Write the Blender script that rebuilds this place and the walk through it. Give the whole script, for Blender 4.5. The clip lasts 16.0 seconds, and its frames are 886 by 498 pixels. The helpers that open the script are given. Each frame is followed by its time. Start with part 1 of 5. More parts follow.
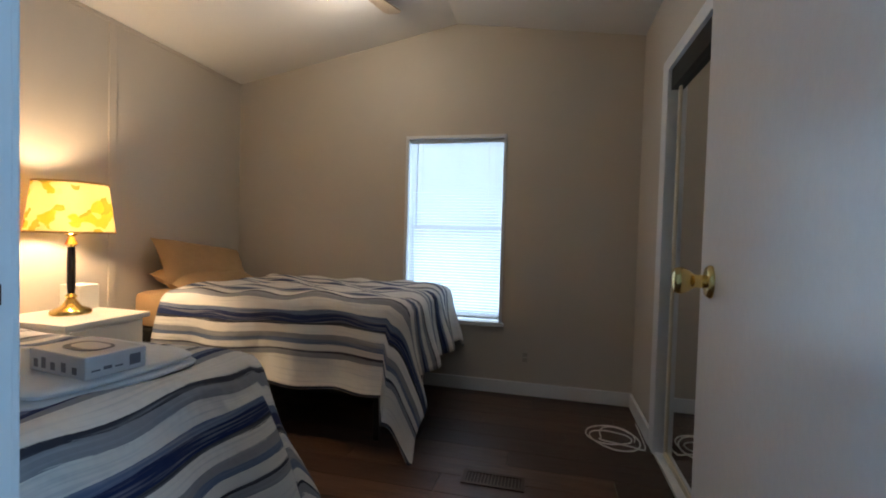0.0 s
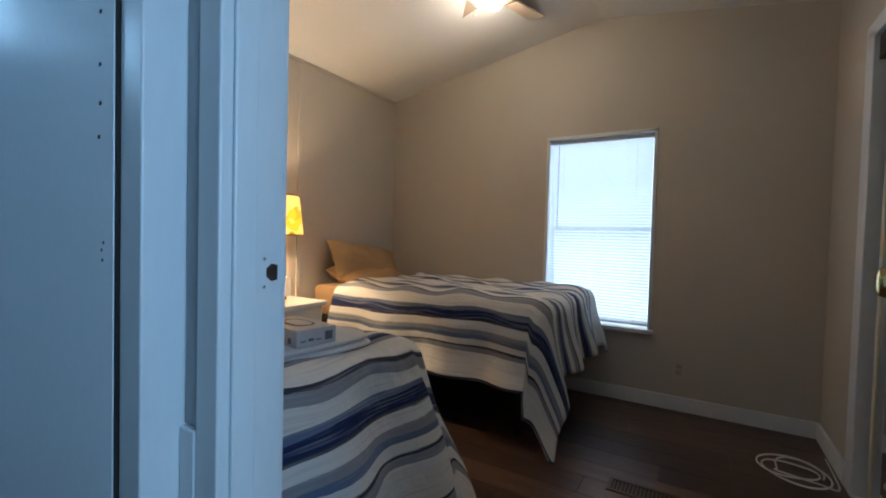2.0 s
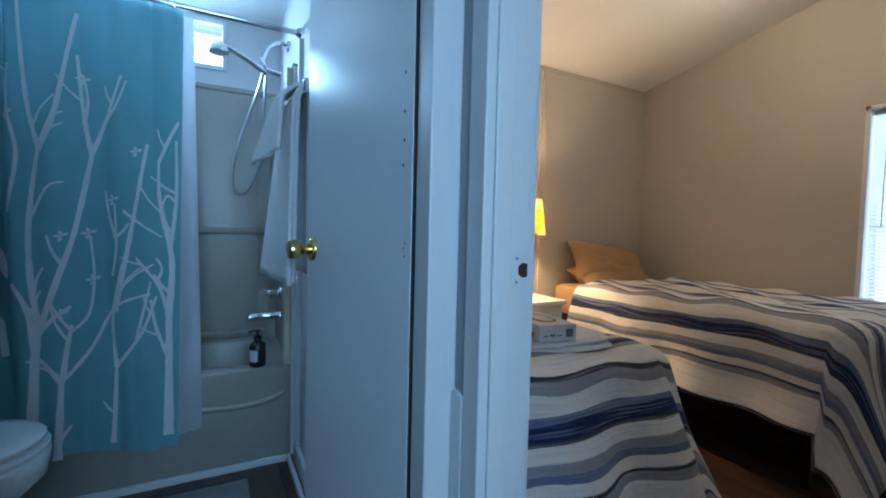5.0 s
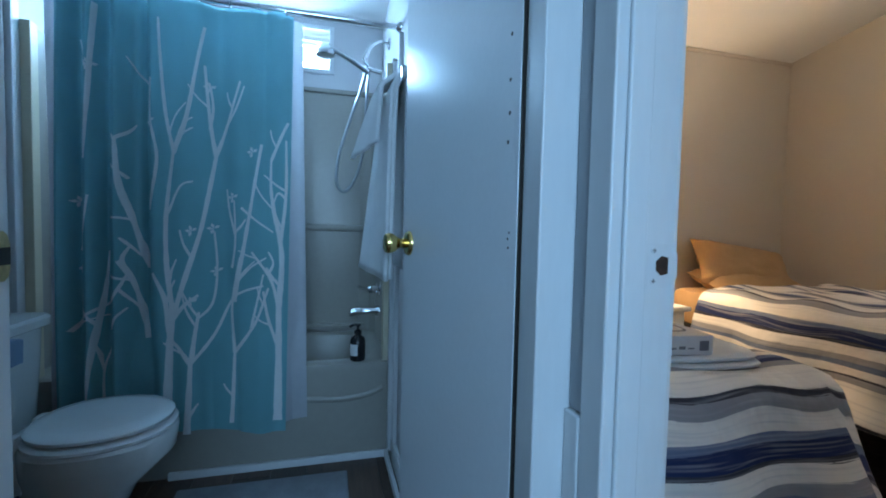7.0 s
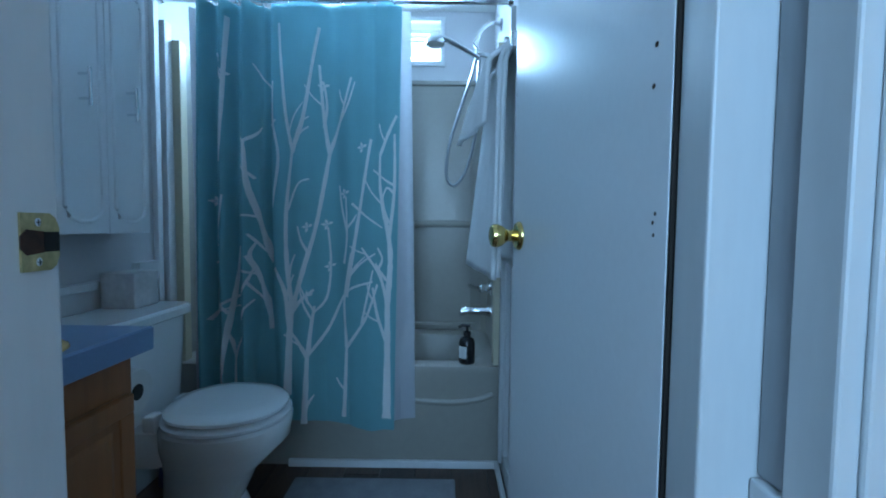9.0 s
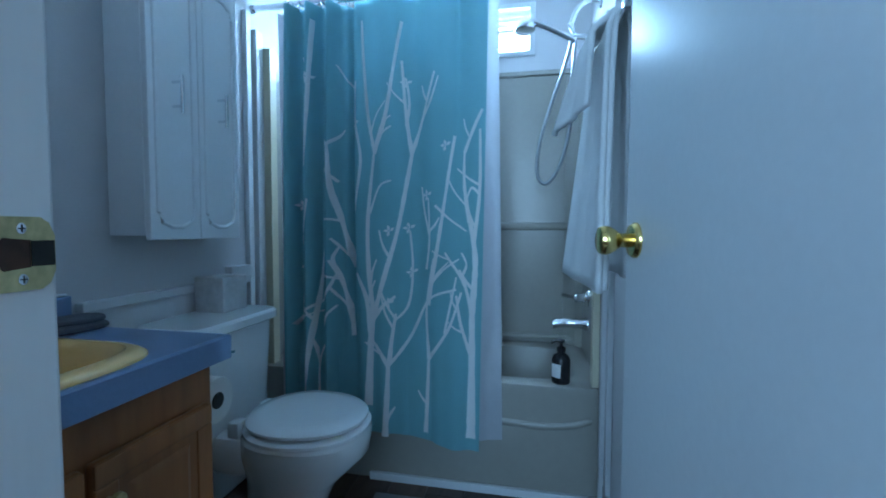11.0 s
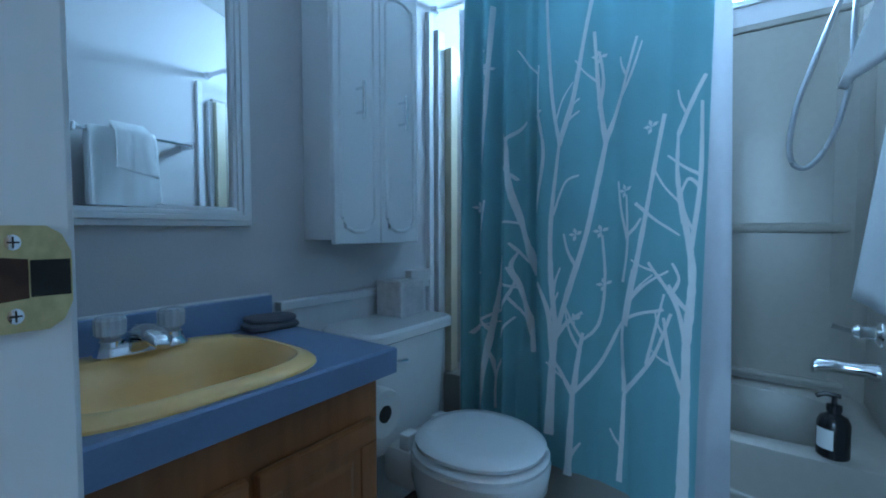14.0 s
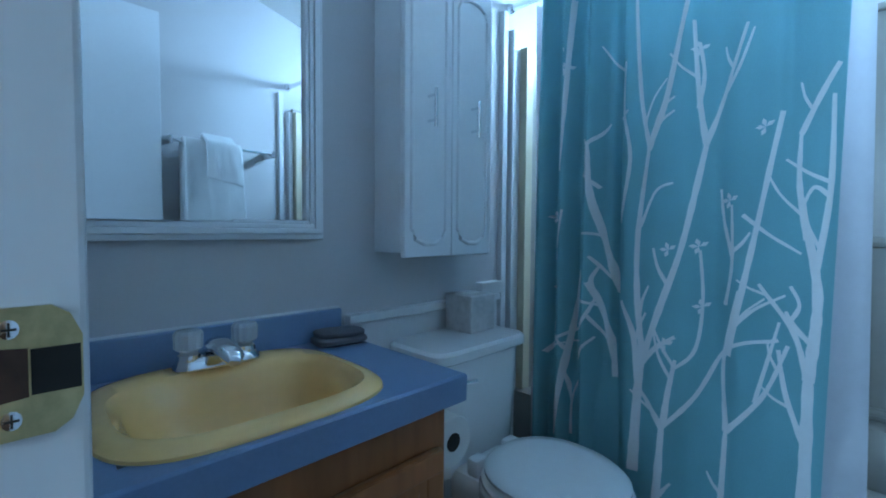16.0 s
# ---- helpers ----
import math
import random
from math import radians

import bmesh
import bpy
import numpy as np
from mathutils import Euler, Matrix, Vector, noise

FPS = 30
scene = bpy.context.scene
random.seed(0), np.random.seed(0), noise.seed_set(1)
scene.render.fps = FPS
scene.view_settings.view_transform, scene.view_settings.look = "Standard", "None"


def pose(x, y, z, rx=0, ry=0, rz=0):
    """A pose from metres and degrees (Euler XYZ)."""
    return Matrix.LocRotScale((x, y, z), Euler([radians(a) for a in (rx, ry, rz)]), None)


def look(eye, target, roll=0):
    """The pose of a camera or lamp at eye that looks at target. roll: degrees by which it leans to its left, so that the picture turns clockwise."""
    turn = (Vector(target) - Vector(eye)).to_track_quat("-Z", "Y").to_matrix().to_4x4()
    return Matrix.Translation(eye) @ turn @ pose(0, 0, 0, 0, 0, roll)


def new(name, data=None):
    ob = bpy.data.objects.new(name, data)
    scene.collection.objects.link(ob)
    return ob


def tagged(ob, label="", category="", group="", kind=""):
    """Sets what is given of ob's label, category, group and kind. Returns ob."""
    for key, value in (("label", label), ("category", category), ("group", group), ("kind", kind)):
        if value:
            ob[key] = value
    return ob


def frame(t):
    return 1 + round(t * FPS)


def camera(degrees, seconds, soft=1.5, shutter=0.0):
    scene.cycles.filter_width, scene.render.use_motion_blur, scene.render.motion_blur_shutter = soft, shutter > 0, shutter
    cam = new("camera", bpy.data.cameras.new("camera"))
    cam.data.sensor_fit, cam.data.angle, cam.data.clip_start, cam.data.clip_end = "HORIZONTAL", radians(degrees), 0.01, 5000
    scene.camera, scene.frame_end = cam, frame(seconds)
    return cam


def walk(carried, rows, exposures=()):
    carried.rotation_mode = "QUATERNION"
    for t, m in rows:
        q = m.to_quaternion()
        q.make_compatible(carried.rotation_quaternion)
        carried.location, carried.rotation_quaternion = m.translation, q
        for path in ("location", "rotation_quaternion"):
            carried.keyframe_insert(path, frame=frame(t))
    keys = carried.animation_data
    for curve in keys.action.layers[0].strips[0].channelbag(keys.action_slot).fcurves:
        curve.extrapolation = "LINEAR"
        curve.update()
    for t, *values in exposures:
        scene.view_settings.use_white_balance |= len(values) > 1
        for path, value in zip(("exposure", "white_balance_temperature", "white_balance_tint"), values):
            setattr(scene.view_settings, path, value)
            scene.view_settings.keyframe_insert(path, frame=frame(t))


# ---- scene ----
cam = camera(91.4, 16.0, soft=1.9)
PATH = [
    (0, (-0.303, 0.079, 1.056), (-0.768, 2.024, 1.0), 1.6),
    (0.5, (-0.298, 0.062, 1.05), (-0.89, 1.972, 1.004), 1.4),
    (1, (-0.308, 0.033, 1.05), (-1.037, 1.894, 0.995), 1.4),
    (1.5, (-0.318, 0.011, 1.045), (-1.198, 1.809, 0.992), 1.4),
    (2, (-0.316, -0.009, 1.042), (-1.348, 1.705, 0.985), 1.5),
    (2.5, (-0.305, -0.03, 1.042), (-1.489, 1.585, 0.984), 1.5),
    (3, (-0.286, -0.047, 1.048), (-1.619, 1.437, 0.984), 1.4),
    (3.5, (-0.276, -0.055, 1.05), (-1.752, 1.293, 0.984), 1.5),
    (4, (-0.27, -0.058, 1.051), (-1.868, 1.142, 0.978), 1.5),
    (6.5, (-0.345, -0.033, 1.031), (-2.243, 0.59, 0.939), 1.3),
    (7, (-0.381, -0.023, 1.026), (-2.309, 0.499, 0.932), 1.3),
    (7.5, (-0.418, -0.011, 1.02), (-2.376, 0.389, 0.921), 1.2),
    (8, (-0.454, 0.001, 1.015), (-2.433, 0.264, 0.914), 1.0),
    (8.5, (-0.49, 0.013, 1.01), (-2.484, 0.129, 0.903), 0.7),
    (9, (-0.527, 0.021, 1.006), (-2.524, 0.012, 0.899), 0.6),
    (11.5, (-0.712, -0.004, 1.007), (-2.642, -0.52, 0.91), 0.1),
    (12, (-0.75, -0.014, 1.009), (-2.639, -0.664, 0.91), 0.1),
    (12.5, (-0.784, -0.023, 1.01), (-2.617, -0.818, 0.912), 0.1),
    (13, (-0.815, -0.031, 1.009), (-2.576, -0.972, 0.913), 0.0),
    (13.5, (-0.84, -0.043, 1.007), (-2.532, -1.109, 0.918), -0.1),
    (14, (-0.86, -0.054, 1.011), (-2.478, -1.226, 0.924), -0.1),
    (14.5, (-0.878, -0.066, 1.022), (-2.432, -1.321, 0.929), 0.1),
    (15, (-0.895, -0.077, 1.031), (-2.389, -1.402, 0.941), 0.2),
    (15.5, (-0.904, -0.091, 1.038), (-2.355, -1.465, 0.953), 0.3),
    (16, (-0.907, -0.107, 1.044), (-2.322, -1.518, 0.961), 0.4),
]
walk(cam, [(t, look(eye, to, roll)) for t, eye, to, roll in PATH],
     exposures=((0, 0.0), (3, 0.0), (4, 0.1), (7, 0.32), (9, 0.5), (11.5, 0.75), (14, 0.82), (16, 0.98)))

# ---- world and light ----
world = bpy.data.worlds.new("world")
scene.world = world
world.use_nodes = True
sky = world.node_tree.nodes.new("ShaderNodeTexSky")
sky.sky_type, sky.sun_disc, sky.sun_elevation, sky.sun_rotation = "NISHITA", False, radians(38), radians(200)
world.node_tree.nodes["Background"].inputs["Strength"].default_value = 0.1
world.node_tree.links.new(sky.outputs["Color"], world.node_tree.nodes["Background"].inputs["Color"])


def lamp(name, kind, where, energy, colour, size=0.1, size_y=None, target=None):
    data = bpy.data.lights.new(name, kind)
    data.energy, data.color = energy, colour
    if kind == "AREA":
        data.shape, data.size, data.size_y = "RECTANGLE", size, size_y or size
    elif kind == "POINT":
        data.shadow_soft_size = size
    ob = new(name, data)
    ob.matrix_world = look(where, target) if target else Matrix.Translation(where)
    return ob


DAY = (0.325, 0.63, 1.0)
WARM = (1.0, 0.71, 0.43)
lamp("window_daylight", "AREA", (-0.94, 3.20, 1.12), 10, (0.55, 0.77, 1.0), 0.68, 1.25, (-0.94, 1.0, 0.9))
lamp("bath_window_daylight", "AREA", (-2.99, -0.42, 2.0), 30, DAY, 0.78, 0.2, (-1.6, -0.42, 1.2))
# added fill: no hall window is seen; it lights the bathroom through its doorway
lamp("hall_daylight_fill", "AREA", (0.99, -0.17, 1.45), 26, DAY, 0.7, 1.1, (-1.5, -0.3, 0.9))
lamp("bedside_bulb", "POINT", (-2.46, 1.635, 1.14), 26, WARM, 0.035)
lamp("ceiling_bulb", "POINT", (-1.38, 2.22, 2.30), 6.5, (1.0, 0.86, 0.70), 0.06)


# ---- materials ----
def mat(name, colour, rough=0.5, metal=0.0, vary=0.12, scale=6.0, bump=0.0, fine=60.0, spec=0.5, coat=0.0, stretch=(1, 1, 1)):
    m = bpy.data.materials.new(name)
    m.use_nodes = True
    n, ln = m.node_tree.nodes, m.node_tree.links
    b = n["Principled BSDF"]
    b.inputs["Roughness"].default_value, b.inputs["Metallic"].default_value = rough, metal
    b.inputs["Specular IOR Level"].default_value, b.inputs["Coat Weight"].default_value = spec, coat
    tc, mp = n.new("ShaderNodeTexCoord"), n.new("ShaderNodeMapping")
    mp.inputs["Scale"].default_value = stretch
    ln.new(tc.outputs["Object"], mp.inputs["Vector"])
    big, small = n.new("ShaderNodeTexNoise"), n.new("ShaderNodeTexNoise")
    big.inputs["Scale"].default_value, big.inputs["Detail"].default_value = scale, 5
    small.inputs["Scale"].default_value, small.inputs["Detail"].default_value = fine, 4
    for node in (big, small):
        ln.new(mp.outputs[0], node.inputs["Vector"])
    mixed = n.new("ShaderNodeMix")
    mixed.data_type = "FLOAT"
    mixed.inputs[0].default_value = 0.4
    ln.new(big.outputs["Fac"], mixed.inputs[2])
    ln.new(small.outputs["Fac"], mixed.inputs[3])
    ramp = n.new("ShaderNodeValToRGB")
    c = Vector(colour[:3])
    ramp.color_ramp.elements[0].position, ramp.color_ramp.elements[1].position = 0.3, 0.7
    ramp.color_ramp.elements[0].color = (*(c * (1 - vary)), 1)
    ramp.color_ramp.elements[1].color = (*[min(1, v * (1 + vary * 0.6)) for v in c], 1)
    ln.new(mixed.outputs[0], ramp.inputs[0])
    ln.new(ramp.outputs[0], b.inputs["Base Color"])
    if bump:
        bn = n.new("ShaderNodeBump")
        bn.inputs["Strength"].default_value, bn.inputs["Distance"].default_value = bump, 0.004
        ln.new(small.outputs["Fac"], bn.inputs["Height"])
        ln.new(bn.outputs[0], b.inputs["Normal"])
    return m


def glow(name, colour, strength):
    m = bpy.data.materials.new(name)
    m.use_nodes = True
    b = m.node_tree.nodes["Principled BSDF"]
    b.inputs["Base Color"].default_value = (*colour, 1)
    b.inputs["Emission Color"].default_value = (*colour, 1)
    b.inputs["Emission Strength"].default_value = strength
    return m


GREIGE = mat("greige_wall_paint", (0.50, 0.45, 0.385), 0.6, vary=0.05, scale=2.5, bump=0.15, fine=220)
GREY = mat("grey_wall_paint", (0.57, 0.56, 0.57), 0.55, vary=0.05, scale=2.5, bump=0.12, fine=220)
CEIL = mat("ceiling_paint", (0.76, 0.75, 0.73), 0.8, vary=0.04, scale=3, bump=0.35, fine=150)
WHITE = mat("white_trim_paint", (0.68, 0.69, 0.70), 0.4, vary=0.06, scale=4, bump=0.06, fine=90, stretch=(1, 1, 0.2))
DOORW = mat("white_door_paint", (0.80, 0.81, 0.83), 0.24, vary=0.04, scale=2.2, bump=0.09, fine=70)
CABW = mat("white_cabinet_paint", (0.80, 0.82, 0.84), 0.28, vary=0.04, scale=3, bump=0.05, fine=80)
STRIP = mat("grey_unpainted_stop", (0.38, 0.40, 0.42), 0.7, vary=0.2, scale=9, fine=60, stretch=(1, 1, 0.15))
CREAM = mat("cream_plastic_trim", (0.60, 0.54, 0.40), 0.4, vary=0.06)
BRASS = mat("polished_brass", (0.80, 0.58, 0.22), 0.16, 1.0, vary=0.12, scale=18, fine=120)
OLDBRASS = mat("worn_brass", (0.62, 0.50, 0.26), 0.34, 1.0, vary=0.35, scale=45, fine=160)
CHROME = mat("chrome", (0.80, 0.82, 0.84), 0.1, 1.0, vary=0.08, scale=20)
DARKMETAL = mat("dark_metal", (0.03, 0.028, 0.025), 0.4, 0.6, vary=0.3, scale=20)
BORE = mat("brown_bored_wood", (0.055, 0.022, 0.012), 0.8, vary=0.5, scale=90)
HOLE = mat("dark_bore", (0.035, 0.02, 0.014), 0.8, vary=0.3, scale=60)
# near-black tone for the shade between door leaf and hinge jamb
GAPSHADE = mat("dark_hinge_gap_shade", (0.022, 0.016, 0.013), 0.75, vary=0.4, scale=20, fine=80, stretch=(1, 1, 0.1))
FIBRE = mat("almond_fibreglass", (0.32, 0.30, 0.265), 0.34, vary=0.07, scale=2.5, bump=0.03, fine=40, coat=0.08)
PORC = mat("white_porcelain", (0.83, 0.84, 0.84), 0.09, vary=0.03, scale=3, coat=0.5)
SEATM = mat("white_seat_enamel", (0.86, 0.87, 0.88), 0.14, vary=0.03, scale=3, coat=0.3)
YELLOW = mat("yellow_porcelain", (0.99, 0.585, 0.22), 0.16, vary=0.06, scale=4, coat=0.4)
LAMINATE = mat("blue_laminate", (0.18, 0.28, 0.45), 0.32, vary=0.1, scale=5, bump=0.03, fine=180)
OAK = mat("oak_veneer", (0.36, 0.135, 0.045), 0.38, vary=0.4, scale=7, bump=0.12, fine=40, stretch=(1, 1, 0.12))
TOWEL = mat("white_terry", (0.82, 0.83, 0.84), 0.95, vary=0.08, scale=12, bump=0.9, fine=420, spec=0.1)
CLOTHG = mat("grey_cloth", (0.13, 0.13, 0.15), 0.9, vary=0.2, scale=20, bump=0.6, fine=300)
BLACKP = mat("black_plastic", (0.012, 0.012, 0.014), 0.25, vary=0.2)
LABEL = mat("pale_paper_label", (0.7, 0.7, 0.68), 0.6, vary=0.05)
ACRYL = mat("clear_acrylic", (0.85, 0.9, 0.95), 0.12, vary=0.03, scale=30)
TAN = mat("tan_sheet_cotton", (0.40, 0.26, 0.14), 0.85, vary=0.15, scale=7, bump=0.3, fine=120, spec=0.15)
NSTAND = mat("white_furniture_lacquer", (0.80, 0.77, 0.70), 0.35, vary=0.05)
RUG = mat("grey_rug_pile", (0.30, 0.31, 0.34), 0.95, vary=0.25, scale=14, bump=0.9, fine=300)
MARBLE = mat("pale_grey_paper_print", (0.62, 0.60, 0.60), 0.55, vary=0.25, scale=16)
CORD = mat("white_cable", (0.75, 0.74, 0.70), 0.5, vary=0.05)
VENT = mat("brown_vent_metal", (0.075, 0.045, 0.03), 0.5, 0.2, vary=0.2)
SLATM = mat("white_blind_vinyl", (0.85, 0.87, 0.9), 0.45, vary=0.03)
FANW = mat("fan_blade_maple", (0.45, 0.36, 0.27), 0.45, vary=0.2, stretch=(1, 6, 1))
PLANK = mat("dark_walnut_plank", (0.075, 0.040, 0.028), 0.36, vary=0.6, scale=5, bump=0.25, fine=45, stretch=(0.9, 9, 4))
BLUETHING = mat("blue_brush_plastic", (0.03, 0.06, 0.20), 0.4, vary=0.1)
PILLOWM = mat("pale_patterned_sham", (0.55, 0.56, 0.60), 0.9, vary=0.4, scale=14, bump=0.3, fine=90)
BOXM = mat("silver_grey_carton", (0.58, 0.58, 0.60), 0.4, vary=0.08)
INK = mat("dark_print", (0.16, 0.16, 0.19), 0.6, vary=0.1)

# random shade from plank to plank
n, ln = PLANK.node_tree.nodes, PLANK.node_tree.links
info, hsv = n.new("ShaderNodeObjectInfo"), n.new("ShaderNodeHueSaturation")
rng = n.new("ShaderNodeMapRange")
rng.inputs["To Min"].default_value, rng.inputs["To Max"].default_value = 0.5, 1.6
ln.new(info.outputs["Random"], rng.inputs["Value"])
ln.new(rng.outputs[0], hsv.inputs["Value"])
ln.new([x for x in n if x.type == "VALTORGB"][0].outputs[0], hsv.inputs["Color"])
ln.new(hsv.outputs[0], n["Principled BSDF"].inputs["Base Color"])


def translucent(m, amount, colour):
    """Lets light through thin cloth or vinyl."""
    n, ln = m.node_tree.nodes, m.node_tree.links
    t, mix = n.new("ShaderNodeBsdfTranslucent"), n.new("ShaderNodeMixShader")
    t.inputs["Color"].default_value = (*colour, 1)
    mix.inputs[0].default_value = amount
    ln.new(n["Principled BSDF"].outputs[0], mix.inputs[1])
    ln.new(t.outputs[0], mix.inputs[2])
    ln.new(mix.outputs[0], n["Material Output"].inputs["Surface"])
    src = n["Principled BSDF"].inputs["Base Color"].links
    if src:
        ln.new(src[0].from_socket, t.inputs["Color"])
    return m


translucent(SLATM, 0.45, (0.9, 0.93, 1.0))
CURTAIN = translucent(mat("teal_curtain_cloth", (0.22, 0.50, 0.55), 0.75, vary=0.1, scale=5, bump=0.15, fine=300, spec=0.2), 0.35, (0.1, 0.35, 0.42))
PRINT = translucent(mat("white_branch_print", (0.82, 0.84, 0.84), 0.75, vary=0.06, spec=0.2), 0.2, (0.7, 0.75, 0.8))
LINER = translucent(mat("white_liner_vinyl", (0.55, 0.56, 0.60), 0.45, vary=0.06, scale=10), 0.3, (0.8, 0.85, 0.9))

# patterned lampshade: large leaf shapes in yellow, red and green on cream
SHADE = bpy.data.materials.new("leaf_print_shade")
SHADE.use_nodes = True
n, ln = SHADE.node_tree.nodes, SHADE.node_tree.links
tc, vor, ramp = n.new("ShaderNodeTexCoord"), n.new("ShaderNodeTexVoronoi"), n.new("ShaderNodeValToRGB")
wob = n.new("ShaderNodeTexNoise")
wob.inputs["Scale"].default_value = 11
add = n.new("ShaderNodeVectorMath")
sc = n.new("ShaderNodeVectorMath")
sc.operation = "SCALE"
sc.inputs["Scale"].default_value = 0.12
ln.new(tc.outputs["Object"], wob.inputs["Vector"])
ln.new(wob.outputs["Color"], sc.inputs[0])
ln.new(tc.outputs["Object"], add.inputs[0])
ln.new(sc.outputs[0], add.inputs[1])
vor.inputs["Scale"].default_value = 19
ln.new(add.outputs[0], vor.inputs["Vector"])
sep = n.new("ShaderNodeSeparateColor")
ln.new(vor.outputs["Color"], sep.inputs[0])
ln.new(sep.outputs[0], ramp.inputs[0])
ramp.color_ramp.interpolation = "CONSTANT"
cr = ramp.color_ramp.elements
cr[0].color, cr[1].color, cr[1].position = (0.86, 0.78, 0.52, 1), (0.76, 0.58, 0.14, 1), 0.58
for pos, col in ((0.74, (0.82, 0.72, 0.46, 1)), (0.84, (0.48, 0.13, 0.08, 1)), (0.93, (0.50, 0.44, 0.12, 1))):
    cr.new(pos).color = col
b = n["Principled BSDF"]
b.inputs["Roughness"].default_value = 0.85
ln.new(ramp.outputs[0], b.inputs["Base Color"])
translucent(SHADE, 0.7, (1, 1, 1))


def striped(name, shift):
    """Painterly stripes of cream, grey, slate and navy along the cloth's V."""
    m = bpy.data.materials.new(name)
    m.use_nodes = True
    n, ln = m.node_tree.nodes, m.node_tree.links
    uv, sep = n.new("ShaderNodeUVMap"), n.new("ShaderNodeSeparateXYZ")
    ln.new(uv.outputs[0], sep.inputs[0])
    mp = n.new("ShaderNodeMapping")
    mp.inputs["Scale"].default_value = (55, 1.3, 1)
    ln.new(uv.outputs[0], mp.inputs["Vector"])
    ragged = n.new("ShaderNodeTexNoise")
    ragged.inputs["Scale"].default_value, ragged.inputs["Detail"].default_value, ragged.inputs["Roughness"].default_value = 2.6, 7, 0.72
    ln.new(mp.outputs[0], ragged.inputs["Vector"])
    a = n.new("ShaderNodeMath")
    a.operation = "MULTIPLY_ADD"
    a.inputs[1].default_value, a.inputs[2].default_value = 0.024, shift - 0.012
    ln.new(ragged.outputs["Fac"], a.inputs[0])
    s = n.new("ShaderNodeMath")
    ln.new(sep.outputs["X"], s.inputs[0])
    ln.new(a.outputs[0], s.inputs[1])
    f = n.new("ShaderNodeMath")
    f.operation = "MULTIPLY"
    f.inputs[1].default_value = 1 / 0.62
    ln.new(s.outputs[0], f.inputs[0])
    fr = n.new("ShaderNodeMath")
    fr.operation = "FRACT"
    ln.new(f.outputs[0], fr.inputs[0])
    ramp = n.new("ShaderNodeValToRGB")
    ramp.color_ramp.interpolation = "CONSTANT"
    cream, grey, slate, navy, dark = (0.74, 0.72, 0.69, 1), (0.27, 0.28, 0.31, 1), (0.13, 0.17, 0.27, 1), (0.018, 0.03, 0.10, 1), (0.04, 0.042, 0.06, 1)
    bands = ((0.0, cream), (0.14, dark), (0.16, grey), (0.20, cream), (0.25, slate), (0.28, navy), (0.31, grey), (0.35, cream), (0.45, dark), (0.47, grey), (0.52, cream),
             (0.60, slate), (0.63, navy), (0.69, dark), (0.71, cream), (0.77, grey), (0.81, slate), (0.84, cream), (0.89, dark), (0.905, grey), (0.94, cream))
    e = ramp.color_ramp.elements
    e[0].position, e[0].color = bands[0]
    e[1].position, e[1].color = bands[1]
    for pos, col in bands[2:]:
        e.new(pos).color = col
    ln.new(fr.outputs[0], ramp.inputs[0])
    wash = n.new("ShaderNodeTexNoise")
    wash.inputs["Scale"].default_value, wash.inputs["Detail"].default_value = 2.2, 8
    ln.new(mp.outputs[0], wash.inputs["Vector"])
    wr = n.new("ShaderNodeMapRange")
    wr.inputs["From Min"].default_value, wr.inputs["From Max"].default_value = 0.5, 0.72
    wr.inputs["To Max"].default_value = 0.6
    ln.new(wash.outputs["Fac"], wr.inputs["Value"])
    mx = n.new("ShaderNodeMix")
    mx.data_type = "RGBA"
    ln.new(wr.outputs[0], mx.inputs[0])
    ln.new(ramp.outputs[0], mx.inputs[6])
    mx.inputs[7].default_value = (0.42, 0.43, 0.46, 1)
    b = n["Principled BSDF"]
    b.inputs["Roughness"].default_value, b.inputs["Specular IOR Level"].default_value = 0.85, 0.2
    ln.new(mx.outputs[2], b.inputs["Base Color"])
    cloth, bn = n.new("ShaderNodeTexNoise"), n.new("ShaderNodeBump")
    cloth.inputs["Scale"].default_value = 13
    bn.inputs["Strength"].default_value, bn.inputs["Distance"].default_value = 0.6, 0.02
    ln.new(n.new("ShaderNodeTexCoord").outputs["Object"], cloth.inputs["Vector"])
    ln.new(cloth.outputs["Fac"], bn.inputs["Height"])
    ln.new(bn.outputs[0], b.inputs["Normal"])
    return m


STRIPES_A, STRIPES_B = striped("striped_quilt_cotton", 0.0), striped("striped_quilt_cotton_turned", 0.3)

MIRROR = bpy.data.materials.new("mirror_glass")
MIRROR.use_nodes = True
b = MIRROR.node_tree.nodes["Principled BSDF"]
b.inputs["Base Color"].default_value, b.inputs["Metallic"].default_value, b.inputs["Roughness"].default_value = (0.76, 0.78, 0.78, 1), 1.0, 0.02
GLASS = bpy.data.materials.new("window_glass")
GLASS.use_nodes = True
b = GLASS.node_tree.nodes["Principled BSDF"]
b.inputs["Transmission Weight"].default_value, b.inputs["Roughness"].default_value, b.inputs["IOR"].default_value = 1.0, 0.02, 1.1
GLOBE = glow("lit_opal_glass", (1.0, 0.86, 0.66), 12.0)


